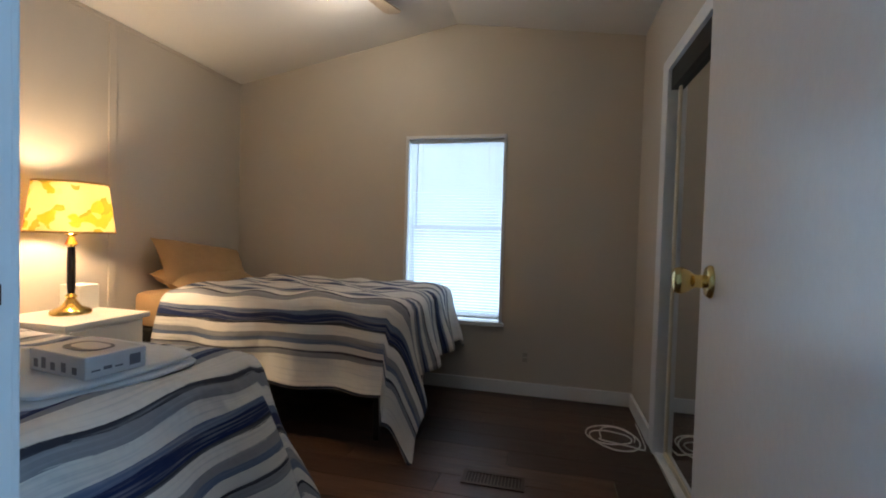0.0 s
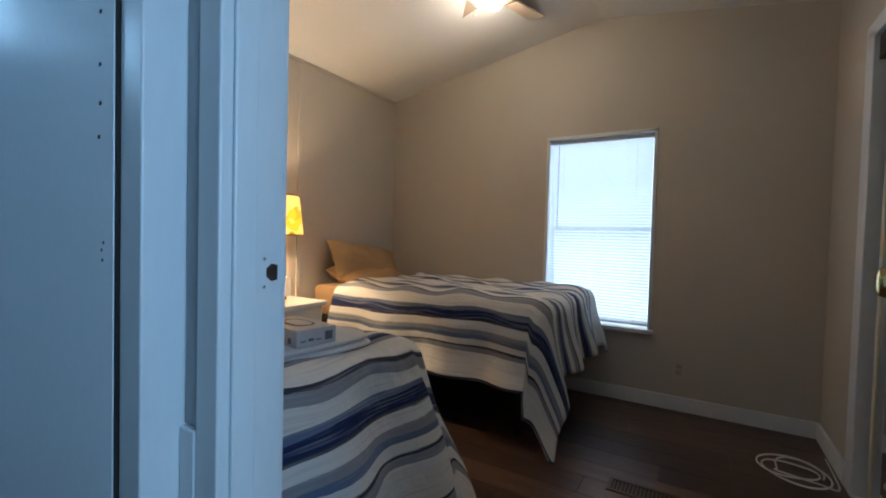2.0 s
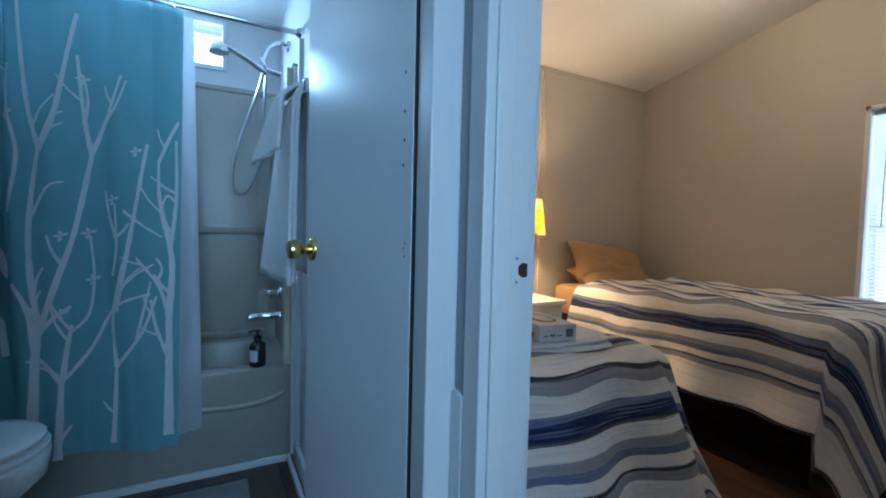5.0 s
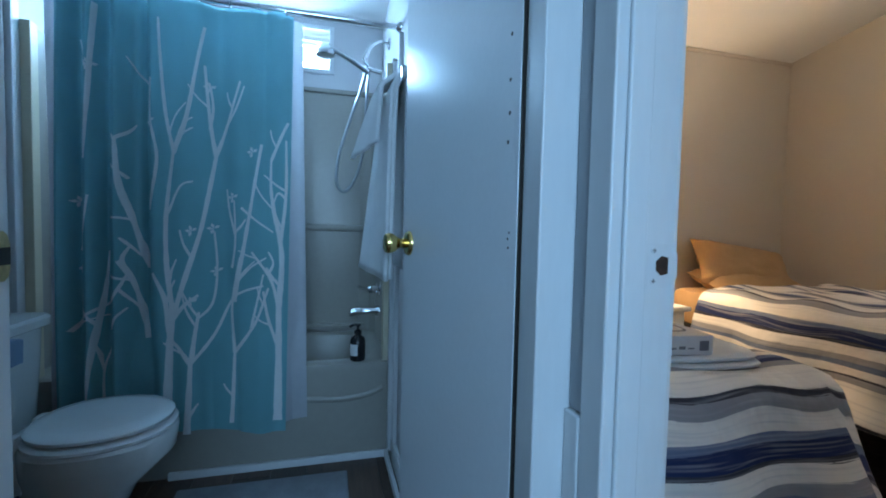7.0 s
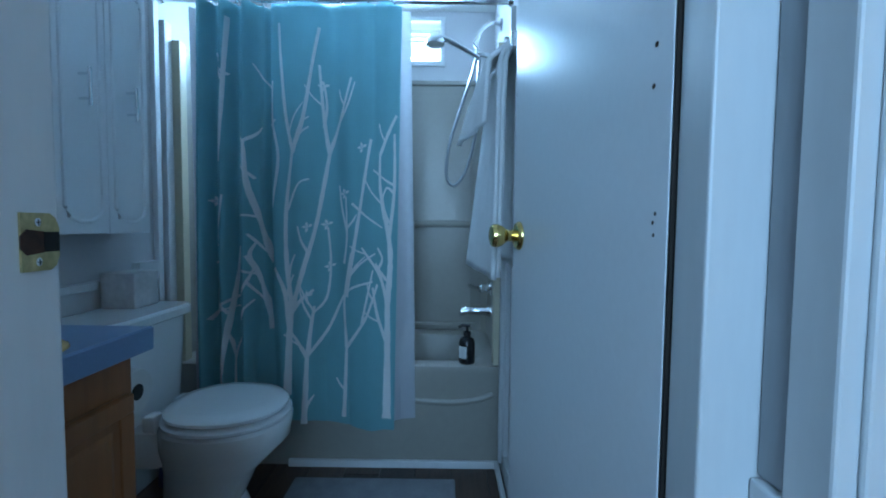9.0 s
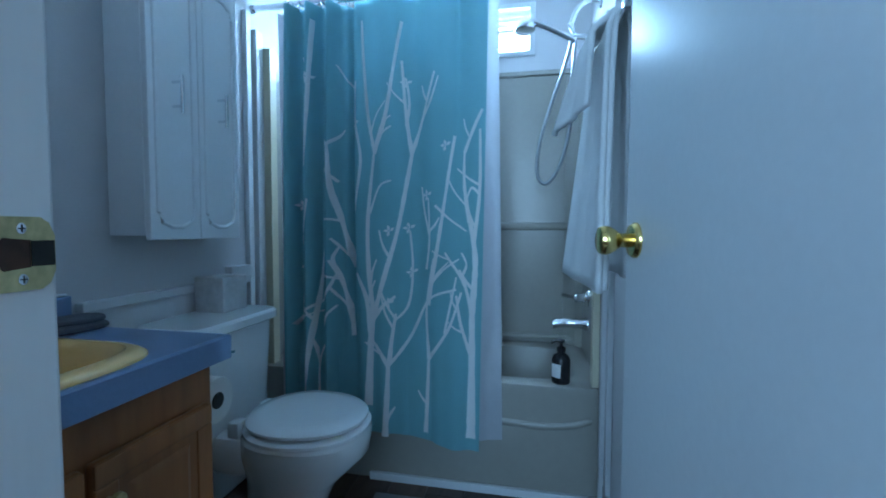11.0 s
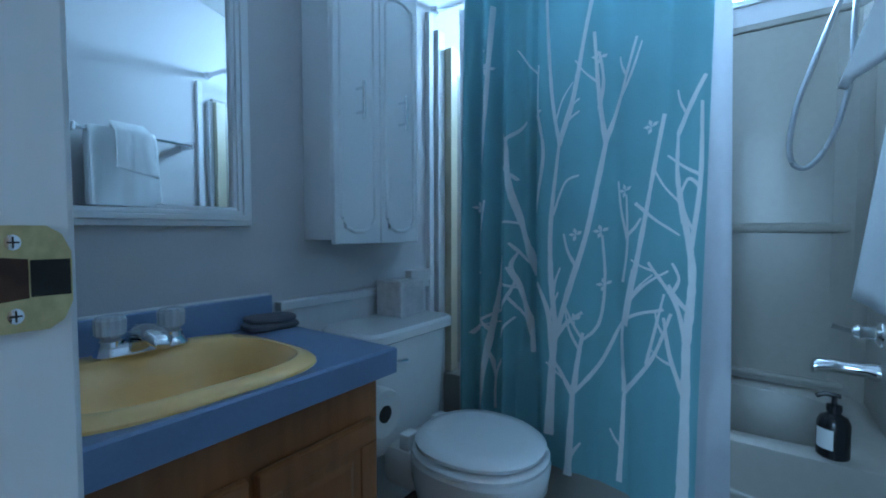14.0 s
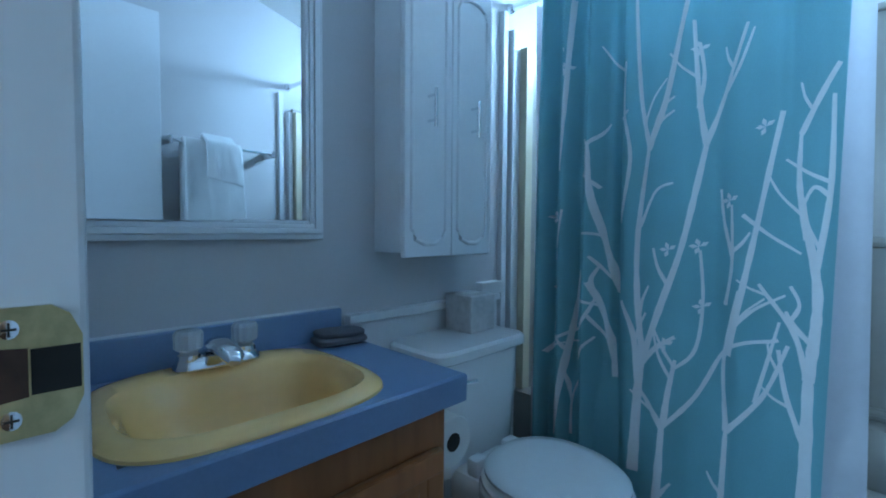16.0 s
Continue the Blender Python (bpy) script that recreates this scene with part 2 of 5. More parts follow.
# ---- mesh helpers ----
def box(bm, x0, y0, z0, x1, y1, z1, bevel=0.0, turn=None):
    r = bmesh.ops.create_cube(bm, size=1.0)
    m = Matrix.Translation(((x0 + x1) / 2, (y0 + y1) / 2, (z0 + z1) / 2)) @ Matrix.Diagonal((abs(x1 - x0), abs(y1 - y0), abs(z1 - z0), 1))
    bmesh.ops.transform(bm, matrix=m, verts=r["verts"])
    if bevel:
        edges = list({e for v in r["verts"] for e in v.link_edges})
        bmesh.ops.bevel(bm, geom=edges, offset=bevel, segments=2, affect="EDGES", profile=0.5)
    return bm


def boxed(*a, **k):
    return box(bmesh.new(), *a, **k)


def lathe(bm, profile, centre, axis="z", steps=24):
    """Turns a profile of (radius, height) round an axis through centre."""
    rings = []
    for r, h in profile:
        ring = []
        for i in range(steps):
            a = 2 * math.pi * i / steps
            p = {"z": (r * math.cos(a), r * math.sin(a), h), "y": (r * math.cos(a), h, r * math.sin(a)), "x": (h, r * math.cos(a), r * math.sin(a))}[axis]
            ring.append(bm.verts.new(Vector(centre) + Vector(p)))
        rings.append(ring)
    for a, b in zip(rings, rings[1:]):
        for i in range(steps):
            bm.faces.new((a[i], a[(i + 1) % steps], b[(i + 1) % steps], b[i]))
    bm.faces.new(rings[0])
    bm.faces.new(rings[-1])
    bmesh.ops.recalc_face_normals(bm, faces=bm.faces)
    return bm


def tube(bm, points, r, steps=8):
    """A round tube along points."""
    pts, rings = [Vector(p) for p in points], []
    for i, p in enumerate(pts):
        d = (pts[min(i + 1, len(pts) - 1)] - pts[max(i - 1, 0)]).normalized()
        side = d.cross(Vector((0, 0, 1)) if abs(d.z) < 0.9 else Vector((1, 0, 0))).normalized()
        up = side.cross(d)
        rings.append([bm.verts.new(p + r * (math.cos(2 * math.pi * k / steps) * side + math.sin(2 * math.pi * k / steps) * up)) for k in range(steps)])
    for a, b in zip(rings, rings[1:]):
        for k in range(steps):
            bm.faces.new((a[k], a[(k + 1) % steps], b[(k + 1) % steps], b[k]))
    bm.faces.new(rings[0])
    bm.faces.new(rings[-1])
    bmesh.ops.recalc_face_normals(bm, faces=bm.faces)
    return bm


def curve_points(ps, steps=6):
    """Smooth points through ps."""
    ps, out = [Vector(p) for p in ps], []
    for i in range(len(ps) - 1):
        a, b, c, d = ps[max(i - 1, 0)], ps[i], ps[i + 1], ps[min(i + 2, len(ps) - 1)]
        for k in range(steps):
            t = k / steps
            out.append(0.5 * (2 * b + (c - a) * t + (2 * a - 5 * b + 4 * c - d) * t * t + (3 * b - a - 3 * c + d) * t**3))
    return out + [ps[-1]]


def loops(bm, rings, close_first=True, close_last=True):
    """Skins a row of closed rings with the same number of points."""
    vs = [[bm.verts.new(p) for p in ring] for ring in rings]
    k = len(vs[0])
    for a, b in zip(vs, vs[1:]):
        for i in range(k):
            bm.faces.new((a[i], a[(i + 1) % k], b[(i + 1) % k], b[i]))
    if close_first:
        bm.faces.new(vs[0])
    if close_last:
        bm.faces.new(vs[-1])
    bmesh.ops.recalc_face_normals(bm, faces=bm.faces)
    return bm


def oval(cx, cy, z, ax, ay, power=2.0, steps=40, front=1.0):
    """A superellipse ring; front stretches the half with larger y."""
    out = []
    for i in range(steps):
        a = 2 * math.pi * i / steps
        c, s = math.cos(a), math.sin(a)
        x, y = math.copysign(abs(c) ** (2 / power), c) * ax, math.copysign(abs(s) ** (2 / power), s) * ay
        out.append((cx + x, cy + (y * front if y > 0 else y), z))
    return out


def part(name, bm, material, parent=None, label="", smooth=False):
    me = bpy.data.meshes.new(name)
    bm.to_mesh(me)
    bm.free()
    me.materials.append(material)
    if smooth:
        me.shade_smooth()
        me.set_sharp_from_angle(angle=radians(40))
    ob = new(name, me)
    if parent:
        ob.parent = parent
    return tagged(ob, label)


def thing(name, label, category, kind="", group=""):
    return tagged(new(name), label, category, group, kind)


def struct(name, bm, material, label, category):
    return tagged(part(name, bm, material), label, category, "", "structure")

# ---- setting ----
RIDGE_X, RIDGE_Z = -0.95, 2.53


def ceiling_z(x):
    return RIDGE_Z - (RIDGE_X - x) * 0.186 if x < RIDGE_X else RIDGE_Z - (x - RIDGE_X) * 0.146


def prism(x0, x1, y0, y1, z0=0.0, lift=0.03, bm=None):
    """A wall block whose top follows the vaulted ceiling, split at the ridge."""
    bm = bm or bmesh.new()
    xs = [x0] + ([RIDGE_X] if x0 < RIDGE_X < x1 else []) + [x1]
    for a, b in zip(xs, xs[1:]):
        v = [bm.verts.new(p) for p in ((a, y0, z0), (b, y0, z0), (b, y1, z0), (a, y1, z0), (a, y0, ceiling_z(a) + lift), (b, y0, ceiling_z(b) + lift),
                                       (b, y1, ceiling_z(b) + lift), (a, y1, ceiling_z(a) + lift))]
        for f in ((0, 3, 2, 1), (4, 5, 6, 7), (0, 1, 5, 4), (1, 2, 6, 5), (2, 3, 7, 6), (3, 0, 4, 7)):
            bm.faces.new([v[i] for i in f])
    return bm


# bedroom walls
bm = prism(-2.68, -1.30, 3.04, 3.16)
prism(-0.585, 0.95, 3.04, 3.16, bm=bm)
prism(-1.30, -0.585, 3.04, 3.16, z0=1.765, bm=bm)
box(bm, -1.30, 3.04, 0, -0.585, 3.16, 0.475)
struct("wall_north", bm, GREIGE, "greige painted wall round the bedroom window", "wall")
struct("wall_west", prism(-2.80, -2.68, 0.41, 3.16), GREIGE, "greige painted bedroom wall behind the bed heads", "wall")
bm = boxed(0.26, 2.45, 0, 0.36, 3.04, 2.42)
box(bm, 0.26, 0.41, 1.93, 0.36, 2.45, 2.45)
box(bm, 0.26, 0.41, 0, 0.36, 0.75, 1.93)
struct("wall_east", bm, GREIGE, "greige wall with a wide closet opening", "wall")
struct("closet_wall", boxed(0.95, 0.28, 0, 1.05, 3.16, 2.45), GREIGE, "plain back wall of the closet", "wall")
bm = prism(-3.05, -1.16, 0.28, 0.345)
prism(-1.16, -0.93, 0.318, 0.345, bm=bm)
struct("wall_divider_bath", bm, GREY, "grey painted bathroom side of the dividing wall", "wall")
bm = prism(-2.68, -0.862, 0.345, 0.41)
prism(-0.03, 1.05, 0.28, 0.41, bm=bm)
prism(-0.862, -0.03, 0.28, 0.41, z0=2.06, bm=bm)
struct("wall_divider", bm, GREIGE, "greige wall with the bedroom doorway", "wall")
# bathroom and hall walls
bm = prism(-2.93, -2.80, -1.25, -0.85, z0=0)
prism(-2.93, -2.80, 0.01, 0.28, bm=bm)
prism(-2.93, -2.80, -0.85, 0.01, z0=2.13, bm=bm)
box(bm, -2.93, -0.85, 0, -2.80, 0.01, 1.87)
ob = struct("wall_bath_far", bm, GREY, "grey painted wall with a small high window", "wall")
ob.location.x = -0.13
struct("wall_vanity", prism(-3.06, -0.80, -1.25, -1.12), GREY, "grey painted wall behind vanity and toilet", "wall")
bm = prism(-0.925, -0.80, -1.12, -0.36)
prism(-0.925, -0.80, -0.36, 0.28, z0=2.06, bm=bm)
struct("wall_bath_entry", bm, GREY, "wall with the bathroom doorway", "wall")
bm = boxed(-0.925, -3.5, 0, -0.80, -1.25, 2.6)
struct("wall_hall_west", bm, GREY, "plain grey hall wall", "wall")
# out of view; the opening is invented to let the hall fill through
bm = boxed(0.95, -3.5, 0, 1.05, 0.28, 0.85)
box(bm, 0.95, -3.5, 0.85, 1.05, -0.54, 2.05)
box(bm, 0.95, 0.20, 0.85, 1.05, 0.28, 2.05)
box(bm, 0.95, -3.5, 2.05, 1.05, 0.28, 2.5)
struct("wall_hall_east", bm, GREY, "unseen grey hall wall with an opening for the fill lamp", "wall")
bm = boxed(-0.925, -3.5, 0, 1.05, -3.4, 2.6)
struct("wall_hall_end", bm, GREY, "plain grey hall end wall", "wall")

bm = bmesh.new()
for a, b in ((-3.2, RIDGE_X), (RIDGE_X, 1.05)):
    v = [bm.verts.new((x, y, ceiling_z(x) + dz)) for dz in (0, 0.06) for x, y in ((a, -3.5), (b, -3.5), (b, 3.16), (a, 3.16))]
    for f in ((0, 3, 2, 1), (4, 5, 6, 7), (0, 1, 5, 4), (1, 2, 6, 5), (2, 3, 7, 6), (3, 0, 4, 7)):
        bm.faces.new([v[i] for i in f])
struct("ceiling", bm, CEIL, "white textured vaulted ceiling", "ceiling")
floor = struct("floor", boxed(-3.1, -3.5, -0.08, 1.05, 3.16, -0.008), HOLE, "dark walnut plank floor", "floor")


def strip(name, label, *pieces, material=WHITE, category="trim", bevel=0.003):
    bm = bmesh.new()
    for p in pieces:
        box(bm, *p, bevel=bevel)
    return struct(name, bm, material, label, category)


strip("baseboard_north", "white painted baseboard under the window", (-2.68, 3.022, 0, 0.26, 3.04, 0.088))
strip("baseboard_west", "white painted baseboard", (-2.68, 0.41, 0, -2.662, 3.02, 0.088))
strip("baseboard_east", "white painted baseboard beside the closet", (0.242, 2.50, 0, 0.26, 3.02, 0.088))
strip("wall_batten", "greige painted batten over a wall panel joint", (-2.682, 1.985, 0.088, -2.672, 2.03, 2.3), material=GREIGE)
strip("crown_trim", "thin painted strip under the ceiling", (-2.68, 0.41, 2.185, -2.668, 3.04, 2.207), material=GREIGE)
strip("closet_trim", "white painted casing of the closet opening", (0.245, 2.40, 0, 0.365, 2.47, 1.93), (0.245, 0.75, 1.90, 0.365, 2.47, 1.965), (0.245, 2.455, 0.0, 0.262, 2.50, 1.965))
strip("closet_track", "dark metal track of the sliding mirror doors", (0.262, 0.76, 1.80, 0.34, 2.40, 1.90), material=DARKMETAL)
strip("floor_track", "white metal floor track of the sliding doors", (0.25, 0.76, 0.0, 0.35, 2.40, 0.015))

# bedroom doorway: left jamb with its strike plate, right jamb, head
strip("bedroom_jamb", "white painted door jamb and stop", (-0.890, 0.313, 0, -0.842, 0.413, 2.04), (-0.842, 0.33, 0, -0.835, 0.365, 2.03),
      (-0.05, 0.275, 0, -0.03, 0.413, 2.06), (-0.862, 0.275, 2.04, -0.03, 0.413, 2.06))
strip("bedroom_casing", "white painted door casing", (-0.92, 0.41, 0, -0.85, 0.424, 2.11), (-0.04, 0.41, 0, 0.03, 0.424, 2.11), (-0.85, 0.41, 2.05, -0.04, 0.424, 2.11))
# bathroom doorway
strip("bathroom_jamb", "white painted bathroom door jamb with worn edges", (-0.984, 0.2625, 0, -0.927, 0.33, 2.04), (-0.93, -0.36, 0, -0.79, -0.34, 2.04), (-0.93, -0.36, 2.04, -0.79, 0.28, 2.06))
strip("bathroom_casing", "white painted casing round the bathroom doorway", (-0.802, -0.425, 0, -0.786, -0.352, 2.11))
strip("door_stop", "white lower length of the door stop", (-0.926, 0.311, 0, -0.891, 0.344, 0.772))
strip("door_stop_bare", "grey unpainted upper length of the door stop", (-0.926, 0.318, 0.774, -0.891, 0.344, 2.04), material=STRIP)
strip("bath_base_trim", "white trim at the tub's foot and along the wall", (-2.285, -0.62, 0, -2.268, 0.25, 0.03), (-2.285, 0.235, 0, -1.62, 0.252, 0.03), (-2.285, 0.262, 0, -1.20, 0.28, 0.088))

# blue-white daylight beyond the windows
back = bpy.data.materials.new("bright_outdoors")
back.use_nodes = True
n, ln = back.node_tree.nodes, back.node_tree.links
tc, sep, ramp = n.new("ShaderNodeTexCoord"), n.new("ShaderNodeSeparateXYZ"), n.new("ShaderNodeValToRGB")
ln.new(tc.outputs["Generated"], sep.inputs[0])
ln.new(sep.outputs["Z"], ramp.inputs[0])
e = ramp.color_ramp.elements
e[0].position, e[0].color, e[1].position, e[1].color = 0.36, (0.20, 0.24, 0.30, 1), 0.56, (0.70, 0.86, 1.0, 1)
em = n.new("ShaderNodeEmission")
em.inputs["Strength"].default_value = 1.2
ln.new(ramp.outputs[0], em.inputs[0])
ln.new(em.outputs[0], n["Material Output"].inputs["Surface"])
tagged(part("backdrop", boxed(-4.5, 6.0, -1.0, 2.5, 6.05, 4.5), back), "bright overcast outdoors beyond the bedroom window", "backdrop", "", "structure")
tagged(part("backdrop", boxed(-5.6, -3.0, 0.0, -5.55, 3.0, 5.0), glow("pale_blue_sky", (0.55, 0.78, 1.0), 2.6)), "pale sky beyond the bathroom window", "backdrop", "", "structure")


def window_north():
    w = thing("window_1", "white vinyl window behind closed white mini blinds", "window", "structure")
    fr = bmesh.new()
    x0, x1, z0, z1 = -1.30, -0.585, 0.475, 1.765
    for b in ((x0, 3.03, z0, x0 + 0.022, 3.15, z1), (x1 - 0.022, 3.03, z0, x1, 3.15, z1), (x0, 3.03, z1 - 0.022, x1, 3.15, z1), (x0 + 0.02, 3.12, 1.11, x1 - 0.02, 3.14, 1.13)):
        box(fr, *b, bevel=0.002)
    part("window_frame", fr, WHITE, w)
    part("window_sill", boxed(x0 - 0.015, 3.012, z0 - 0.022, x1 + 0.015, 3.15, z0 + 0.006, bevel=0.004), WHITE, w)
    g = part("pane", boxed(x0 + 0.02, 3.128, z0, x1 - 0.02, 3.132, z1 - 0.02), GLASS, w)
    g.visible_shadow = False
    bl = thing("window_blind", "white vinyl mini blind, lowered and tilted nearly shut", "blind")
    part("head_rail", boxed(x0 + 0.025, 3.06, z1 - 0.05, x1 - 0.025, 3.09, z1 - 0.024, bevel=0.003), WHITE, bl)
    part("bottom_rail", boxed(x0 + 0.028, 3.062, z0 + 0.02, x1 - 0.028, 3.086, z0 + 0.034, bevel=0.003), WHITE, bl)
    me = bpy.data.meshes.new("slat")
    tilt, half = radians(47), 0.0125
    prof = [(math.cos(tilt) * s * half, -math.sin(tilt) * s * half + 0.0018 * (1 - s * s)) for s in (-1, -0.5, 0, 0.5, 1)]
    vs = [(x, y, z) for x in (x0 + 0.028, x1 - 0.028) for y, z in prof]
    me.from_pydata(vs, [], [(i, i + 1, i + 6, i + 5) for i in range(4)])
    me.materials.append(SLATM)
    k = 0
    while z0 + 0.045 + k * 0.0205 < z1 - 0.055:
        ob = new("slat", me)
        ob.parent, ob.location = bl, (0, 3.075, z0 + 0.045 + k * 0.0205)
        k += 1
    part("tilt_wand", tube(bmesh.new(), ((x0 + 0.085, 3.052, z1 - 0.05), (x0 + 0.083, 3.05, 1.12)), 0.003, 6), ACRYL, bl)
    for x in (x0 + 0.12, x1 - 0.12):
        part("ladder_cord", tube(bmesh.new(), ((x, 3.060, z1 - 0.05), (x, 3.060, z0 + 0.03)), 0.0008, 4), CORD, bl)


window_north()


def window_bath():
    w = thing("window_2", "small white high louvred bathroom window", "window", "structure")
    fr = bmesh.new()
    x0, x1, y0, y1, z0, z1 = -3.06, -2.915, -0.85, 0.01, 1.87, 2.13
    for b in ((x0, y0, z0, x1, y0 + 0.025, z1), (x0, y1 - 0.025, z0, x1, y1, z1), (x0, y0 + 0.025, z0, x1, y1 - 0.025, z0 + 0.025), (x0, y0 + 0.025, z1 - 0.025, x1, y1 - 0.025, z1)):
        box(fr, *b, bevel=0.003)
    part("window_frame", fr, WHITE, w)
    part("rail", boxed(-2.99, y0 + 0.025, 2.03, -2.955, y1 - 0.025, 2.058, bevel=0.003), WHITE, w)
    g = part("pane", boxed(-3.02, y0 + 0.02, z0 + 0.02, -3.016, y1 - 0.02, z1 - 0.02), GLASS, w)
    g.visible_shadow = False


window_bath()


def knob(parent, base, out, material=BRASS):
    """A round door knob with its rose, standing out along y from base."""
    s = out
    part("knob", lathe(bmesh.new(), [(0.014, 0.0), (0.013, s * 0.028), (0.017, s * 0.034), (0.022, s * 0.040), (0.0265, s * 0.050), (0.027, s * 0.058), (0.024, s * 0.066), (0.016, s * 0.069)], base, "y"), material, parent, "polished brass knob", True)
    part("rose", lathe(bmesh.new(), [(0.033, 0.0), (0.033, s * 0.004), (0.028, s * 0.010), (0.016, s * 0.012)], base, "y"), material, parent, "round brass rose", True)


# bathroom door, swung open against the dividing wall: built along -x from its hinge
door = thing("door_1", "white flush bathroom door standing open, with brass knob", "door", "structure")
part("leaf", boxed(-0.585, 0.0, 0.012, 0.0, 0.035, 2.02, bevel=0.002), DOORW, door)
# dark face on the leaf's end puts the hinge gap's shade into colour
part("hinge_gap_shade", boxed(0.0, 0.001, 0.012, 0.004, 0.034, 2.02), GAPSHADE, door, "dark strip painted as the shade of the hinge gap")
knob(door, (-0.535, 0.0, 0.985), -1)
for k, (dx, z) in enumerate(((-0.030, 1.332), (-0.031, 1.262), (-0.030, 1.21), (-0.033, 1.165), (-0.022, 1.022), (-0.026, 1.012), (-0.024, 0.998))):
    part("screw_hole", lathe(bmesh.new(), [(0.0024 + 0.001 * (k < 4), 0.0), (0.0012, -0.0006)], (dx, -0.0004, z), "y", 8), HOLE, door)
part("latch_plate", boxed(-0.5865, 0.006, 0.955, -0.584, 0.029, 1.015), OLDBRASS, door)
door.matrix_world = pose(-0.99, 0.258, 0, 0, 0, 7.1)

# bedroom door, swung into the bedroom: built along y from its hinge
door = thing("door_2", "white flush bedroom door standing open, with brass knob", "door", "structure")
part("leaf", boxed(-0.70, -0.035, 0.012, 0.0, 0.0, 2.03, bevel=0.002), DOORW, door)
knob(door, (-0.597, -0.035, 0.982), -1)
part("latch_plate", boxed(-0.7015, -0.029, 0.925, -0.699, -0.006, 0.985), OLDBRASS, door)
door.matrix_world = pose(-0.027, 0.43, 0, 0, 0, -97.3)


def strike(name, label, centre, bare):
    """A lipped strike plate with two screws on a jamb face."""
    s = thing(name, label, "strike plate")
    pts = [(-0.024, -0.0285), (0.014, -0.0285), (0.022, -0.024), (0.027, -0.014), (0.027, 0.014), (0.022, 0.024), (0.014, 0.0285), (-0.024, 0.0285)]
    bm = bmesh.new()
    lo = [bm.verts.new((x, 0.0, z)) for x, z in pts]
    hi = [bm.verts.new((x, 0.0022, z)) for x, z in pts]
    bm.faces.new(lo), bm.faces.new(hi)
    for i in range(8):
        bm.faces.new((lo[i], lo[(i + 1) % 8], hi[(i + 1) % 8], hi[i]))
    bmesh.ops.recalc_face_normals(bm, faces=bm.faces)
    part("plate", bm, bare, s)
    a, b = (-0.026, 0.004) if bare is not WHITE else (-0.006, 0.012)
    hexa = lambda y: [(a, y, -0.006), (a + 0.008, y, -0.0125), (b, y, -0.0105), (b, y, 0.0105), (a + 0.008, y, 0.0125), (a, y, 0.006)]
    part("latch_bore", loops(bmesh.new(), [hexa(0.0018), hexa(0.003)]), BORE, s, "dark brown bore in the wood")
    if bare is not WHITE:
        part("lip_shadow", boxed(0.005, 0.0018, -0.010, 0.026, 0.0028, 0.010), DARKMETAL, s)
    sx = -0.003 if bare is not WHITE else -0.010
    for z in (-0.0195, 0.0195):
        part("screw", lathe(bmesh.new(), [(0.0042, 0.0018), (0.0042, 0.0030), (0.002, 0.0034)], (sx, 0, z), "y", 12), CHROME if bare is not WHITE else WHITE, s, "", True)
        part("screw_slot", box(boxed(sx - 0.003, 0.0030, z - 0.0005, sx + 0.003, 0.0037, z + 0.0005), sx - 0.0005, 0.0030, z - 0.003, sx + 0.0005, 0.0038, z + 0.003), DARKMETAL, s)
    s.matrix_world = centre
    return s


strike("strike_plate", "worn brass strike plate on the bathroom jamb", pose(-0.908, -0.3398, 0.988, 0, 0, 0) @ Matrix.Diagonal((-0.72, 1, 0.9, 1)), OLDBRASS)
strike("strike_plate", "white painted strike plate on the bedroom jamb", pose(-0.8418, 0.388, 0.985, 0, 0, -90) @ Matrix.Diagonal((-1, 1, 1, 1)), WHITE)


# closet sliding mirrors
def mirror_door(x, y0, y1):
    d = thing("sliding_mirror_door", "tall sliding mirror closet door in a cream frame", "mirror", group="closet doors")
    part("mirror", boxed(x, y0, 0.05, x + 0.006, y1, 1.84), MIRROR, d)
    for a, b in ((y0 - 0.03, y0), (y1, y1 + 0.03)):
        part("stile", boxed(x - 0.006, a, 0.02, x + 0.018, b, 1.87, bevel=0.003), CREAM, d)
    for a, b in ((0.02, 0.05), (1.84, 1.87)):
        part("rail", boxed(x - 0.006, y0, a, x + 0.018, y1, b, bevel=0.003), CREAM, d)


mirror_door(0.29, 1.55, 2.33)
mirror_door(0.325, 0.80, 1.57)


